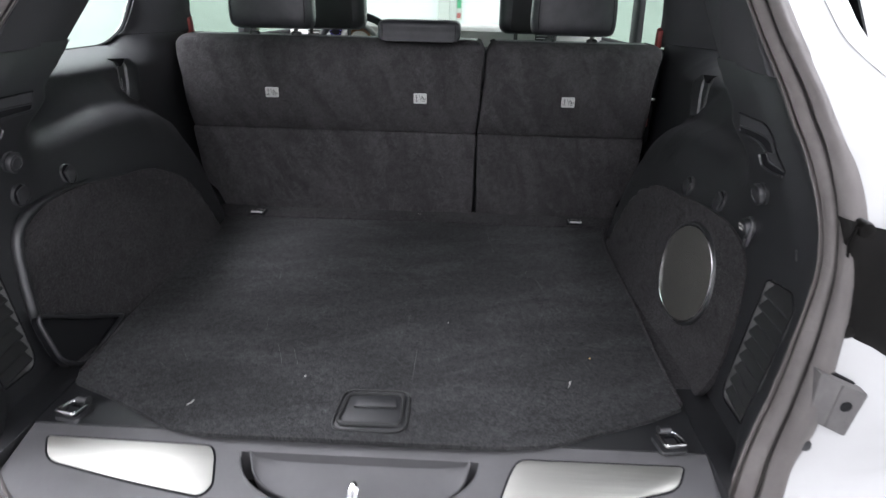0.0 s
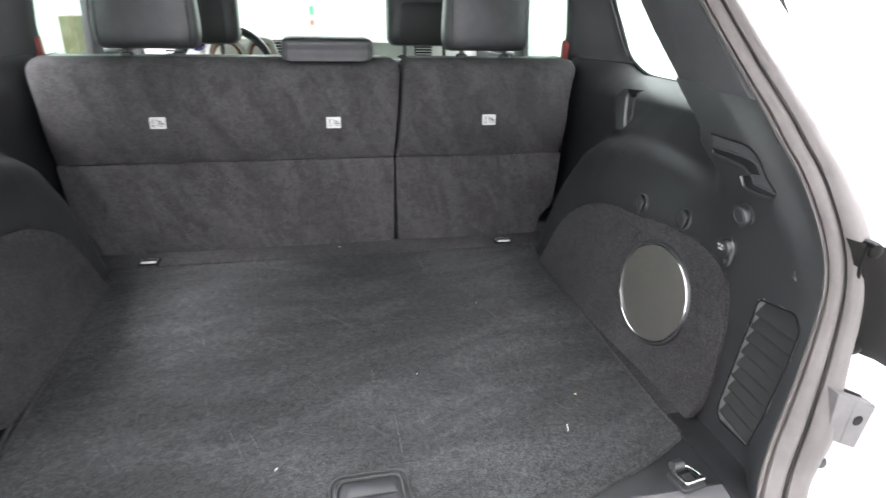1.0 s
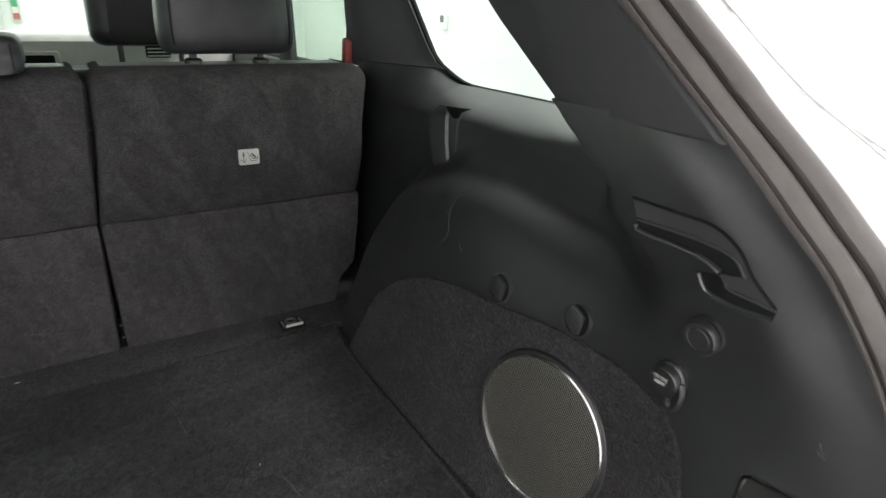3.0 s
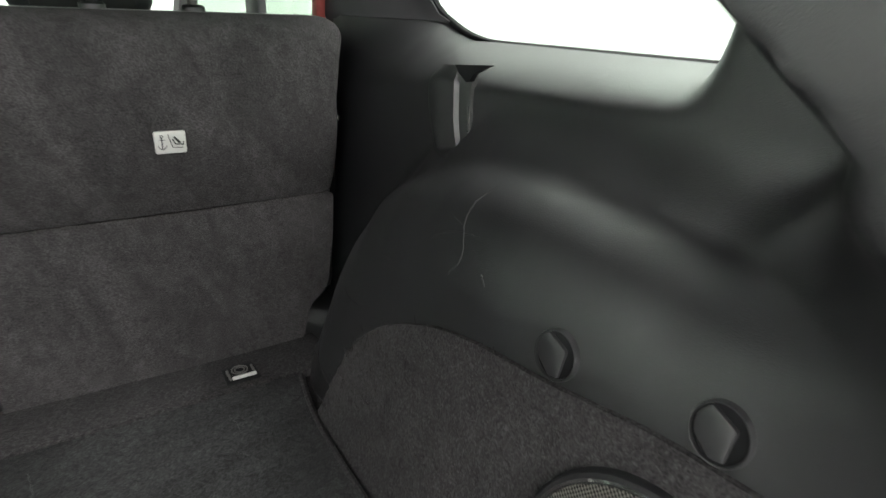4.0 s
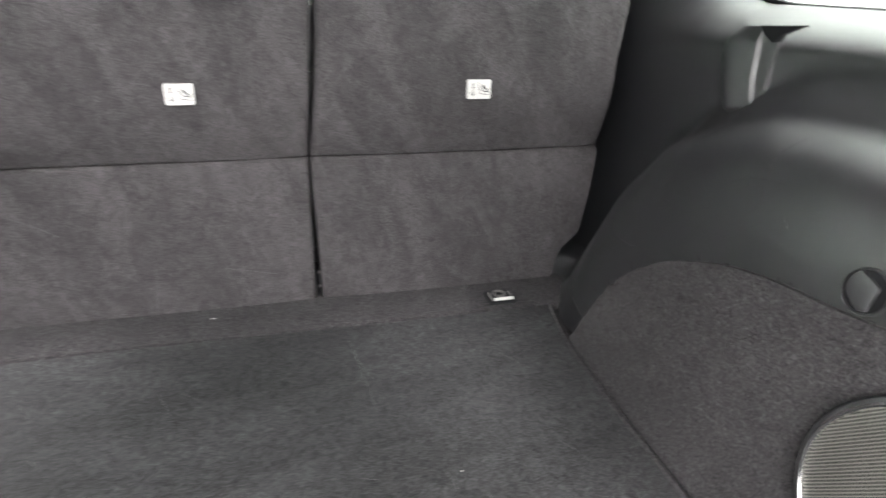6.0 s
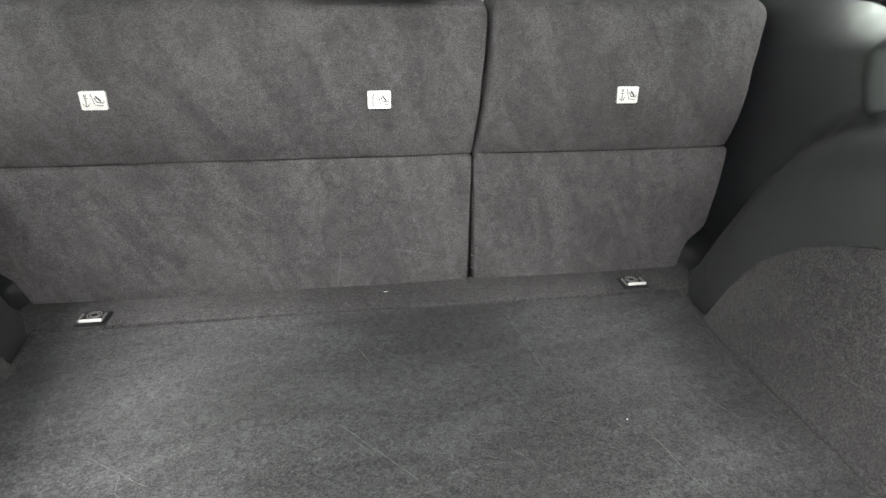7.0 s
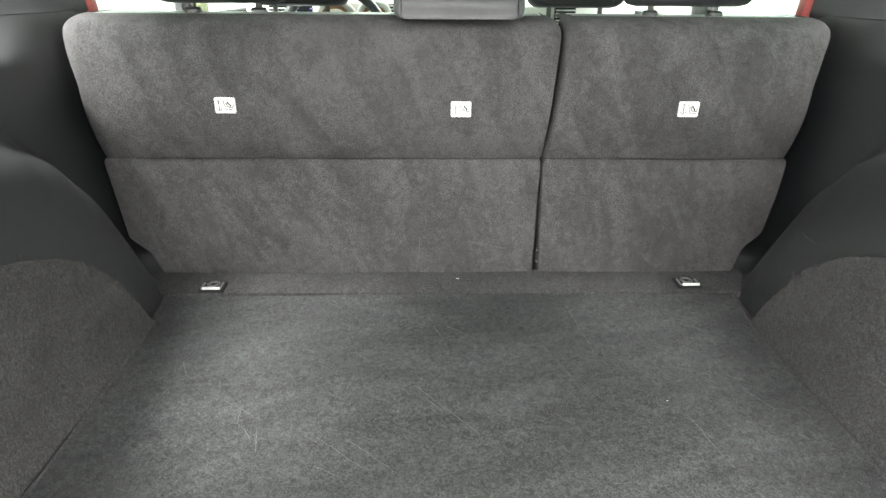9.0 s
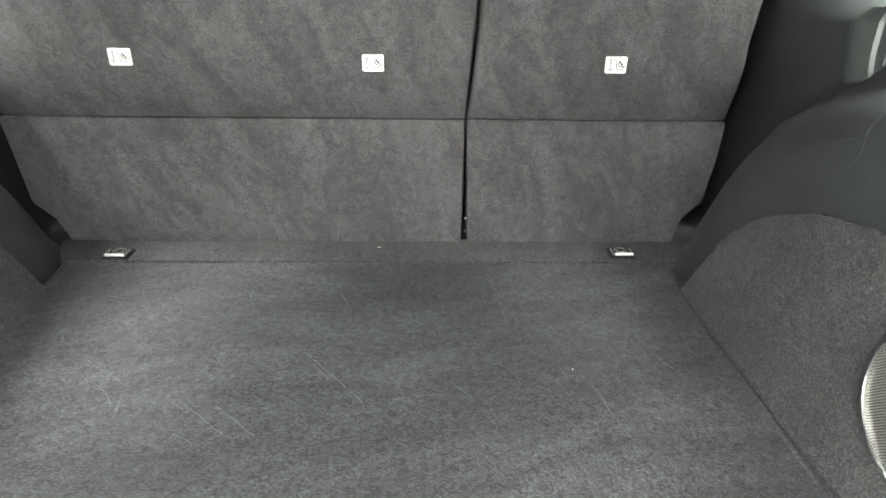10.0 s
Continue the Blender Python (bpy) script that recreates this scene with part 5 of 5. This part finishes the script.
gb.inputs["Base Color"].default_value = (0.05, 0.05, 0.1, 1)
gb.inputs["Emission Color"].default_value = (0.30, 0.25, 1.0, 1)
gb.inputs["Emission Strength"].default_value = 1.5
dial = part("gauge", lathe([(0.030, -0.004), (0.030, 0.0), (0.004, 0.001)], pose(-0.512, 2.425, 1.186, 100, 0, 0), 24), DARK, dash, "dark round gauge with lit blue marks")
for k in range(11):
    part("lit_mark", box(0.0016, 0.006, 0.0015, 0.0, pose(-0.512, 2.424, 1.186, 100, 0, 0) @ pose(0, 0, 0, 0, 0, 30 * k) @ pose(0, 0.024, 0.002)), gauge, dial)

wheel = thing("steering_wheel", "black leather steering wheel with grey spokes", "steering wheel", at=(-0.385, 2.24, 1.088))
wheel.rotation_euler = (radians(66), 0, 0)
part("rim", tube([(0.185 * math.cos(a), 0.185 * math.sin(a), 0) for a in np.linspace(0, 2 * math.pi, 49)[:-1]], 0.016, 10, True), LEATHER, wheel)
part("hub", lathe([(0.07, -0.03), (0.075, 0.0), (0.06, 0.02), (0.02, 0.025)], pose(0, 0, -0.01), 24), PLASTIC, wheel)
for a in (0, 180, 270):
    part("spoke", box(0.12, 0.032, 0.012, 0.004, pose(0, 0, 0, 0, 0, a) @ pose(0.12, 0, -0.005)), GREY_METAL, wheel)

# ---- things in the room, seen through the glass ----
ct = thing("wall_control", "small white wall control box with a grey screen", "wall control", at=(2.5, 3.74, 1.25))
part("case", box(0.03, 0.075, 0.10, 0.006, pose(-0.015, 0, 0)), WALL, ct)
part("screen", box(0.004, 0.045, 0.045, 0.001, pose(-0.032, 0, 0.018)), GREY_METAL, ct)
col = thing("wall_post", "white upright post with pale grey sides on the front wall", "post", at=(-0.17, 6.44, 0))
part("shaft", span(-0.06, 0.06, -0.05, 0.06, 0.0, 3.2, 0.01), LINER, col)
sg = thing("wall_marker", "narrow upright wall sign with green and red fields", "sign", at=(-0.01, 6.48, 1.20))
part("board", box(0.060, 0.02, 0.24, 0.004, pose(0, 0, 0.0)), LINER, sg)
part("green_field", box(0.046, 0.006, 0.09, 0.001, pose(0, -0.012, 0.05)), GREEN, sg)
part("red_field", box(0.046, 0.006, 0.05, 0.001, pose(0, -0.012, -0.07)), RED, sg)

bp = thing("carton_post", "narrow beige upright carton beyond the side window", "carton", at=(-2.0, 5.5, 0))
part("box", span(-0.06, 0.06, -0.12, 0.12, 0.0, 1.19, 0.01), BEIGE, bp)

# ---- lint, fibres and crumbs on the carpet ----
crumb = tagged(link("crumb", lathe([(0.0012, 0), (0.002, 0.001), (0.0012, 0.0022)], pose(0.342, 0.324, 0.8005), 8), ORANGE), "tiny orange crumb on the load floor carpet", "crumb")
for pts in ([(0.294, 0.240), (0.297, 0.246), (0.2975, 0.252), (0.300, 0.255)], [(-0.272, 0.155), (-0.268, 0.160), (-0.266, 0.167)],
            [(-0.12, 0.235), (-0.118, 0.24)], [(0.10, 0.42), (0.101, 0.423)], [(0.262, 0.652), (0.2635, 0.6525)], [(-0.003, 1.0), (0.003, 1.0003)]):
    z = 0.8022 if pts[0][1] < 0.97 else 0.8035
    wid = 0.0006 if pts[0][1] < 0.3 else 0.0005
    tagged(link("lint", tube(curve_points([(x, y, z) for x, y in pts], 4), wid, 5), LINT), "small pale piece of lint on the carpet", "lint", "lint on the carpet")

SEAT_SCUFFS = [(-0.440, 1.063, -0.374, 1.064), (-0.374, 1.064, -0.365, 1.048), (-0.041, 1.068, -0.062, 1.040), (-0.241, 1.055, -0.224, 1.058)]
fibres = bmesh.new()
rnd = random.Random(5)
LINES = [((-0.072, 0.689), (0.010, 0.594)), ((0.180, 0.908), (0.195, 0.759)), ((0.280, 0.621), (0.298, 0.535)), ((-0.190, 0.592), (-0.130, 0.541)),
         ((-0.152, 0.587), (-0.098, 0.540)), ((-0.266, 0.608), (-0.258, 0.569)), ((0.182, 0.871), (0.198, 0.820)), ((-0.339, 0.674), (-0.266, 0.623)),
         ((0.05, 0.33), (0.05, 0.24)), ((-0.16, 0.32), (-0.14, 0.27)), ((-0.19, 0.33), (-0.165, 0.27))]
for (x0, y0), (x1, y1) in LINES:
    pts = []
    for k in range(9):
        t = k / 8
        pts.append((x0 + (x1 - x0) * t + rnd.uniform(-1, 1) * 0.0007, y0 + (y1 - y0) * t + rnd.uniform(-1, 1) * 0.0007, 0.8012))
    tube(pts, 0.0003, 4, False, fibres)
for k in range(46):
    x0, y0 = rnd.uniform(-0.42, 0.40), rnd.uniform(0.22, 0.90)
    ang, ln = rnd.gauss(-0.75, 0.35), rnd.uniform(0.012, 0.05)
    bend = rnd.uniform(-0.25, 0.25)
    pts = [(x0 + ln * t * math.cos(ang + bend * t), y0 + ln * t * math.sin(ang + bend * t), 0.8013) for t in np.linspace(0, 1, 5)]
    tube(pts, 0.00022, 4, False, fibres)
for x0, z0, x1, z1 in ((-0.222, 0.954, -0.177, 0.927), (0.022, 0.863, 0.094, 0.847), (-0.07, 0.872, -0.077, 0.808), (0.545, 1.002, 0.548, 0.949)):
    tube(curve_points([(x0, 1.0345, z0), ((x0 + x1) / 2 + 0.003, 1.0342, (z0 + z1) / 2), (x1, 1.0345, z1)], 5), 0.0004, 4, False, fibres)
# hairs and fluff on the seat backs
for x0, z0, x1, z1 in SEAT_SCUFFS:
    ym = tab([(z, y) for y, z in UPPER[4:13]], (z0 + z1) / 2) - 0.0006
    tube(curve_points([(x0, ym, z0), ((x0 + x1) / 2 + 0.002, ym, (z0 + z1) / 2 + 0.001), (x1, ym, z1)], 5), 0.00028, 4, False, fibres)
for k in range(90):
    x0, z0 = rnd.uniform(-0.56, 0.54), rnd.uniform(0.83, 1.22)
    if abs(x0 - 0.15) < 0.03 or 1.0 < z0 < 1.09:
        continue
    ang, bend, ln, pts = rnd.uniform(0, 6.28), rnd.gauss(0, 1.4), rnd.uniform(0.004, 0.012), []
    for j in range(5):
        ym = tab([(z, y) for y, z in UPPER[4:13]], z0) if z0 > 1.04 else 1.0348
        pts.append((x0, ym - 0.0005, z0))
        x0, z0, ang = x0 + ln / 4 * math.cos(ang), z0 + ln / 4 * math.sin(ang), ang + bend / 4
    tube(pts, 0.00016, 3, False, fibres)
tagged(link("carpet_fibres", fibres, HAIR), "pale loose hairs and scuffs on the charcoal carpet", "fibres", kind="stuff")
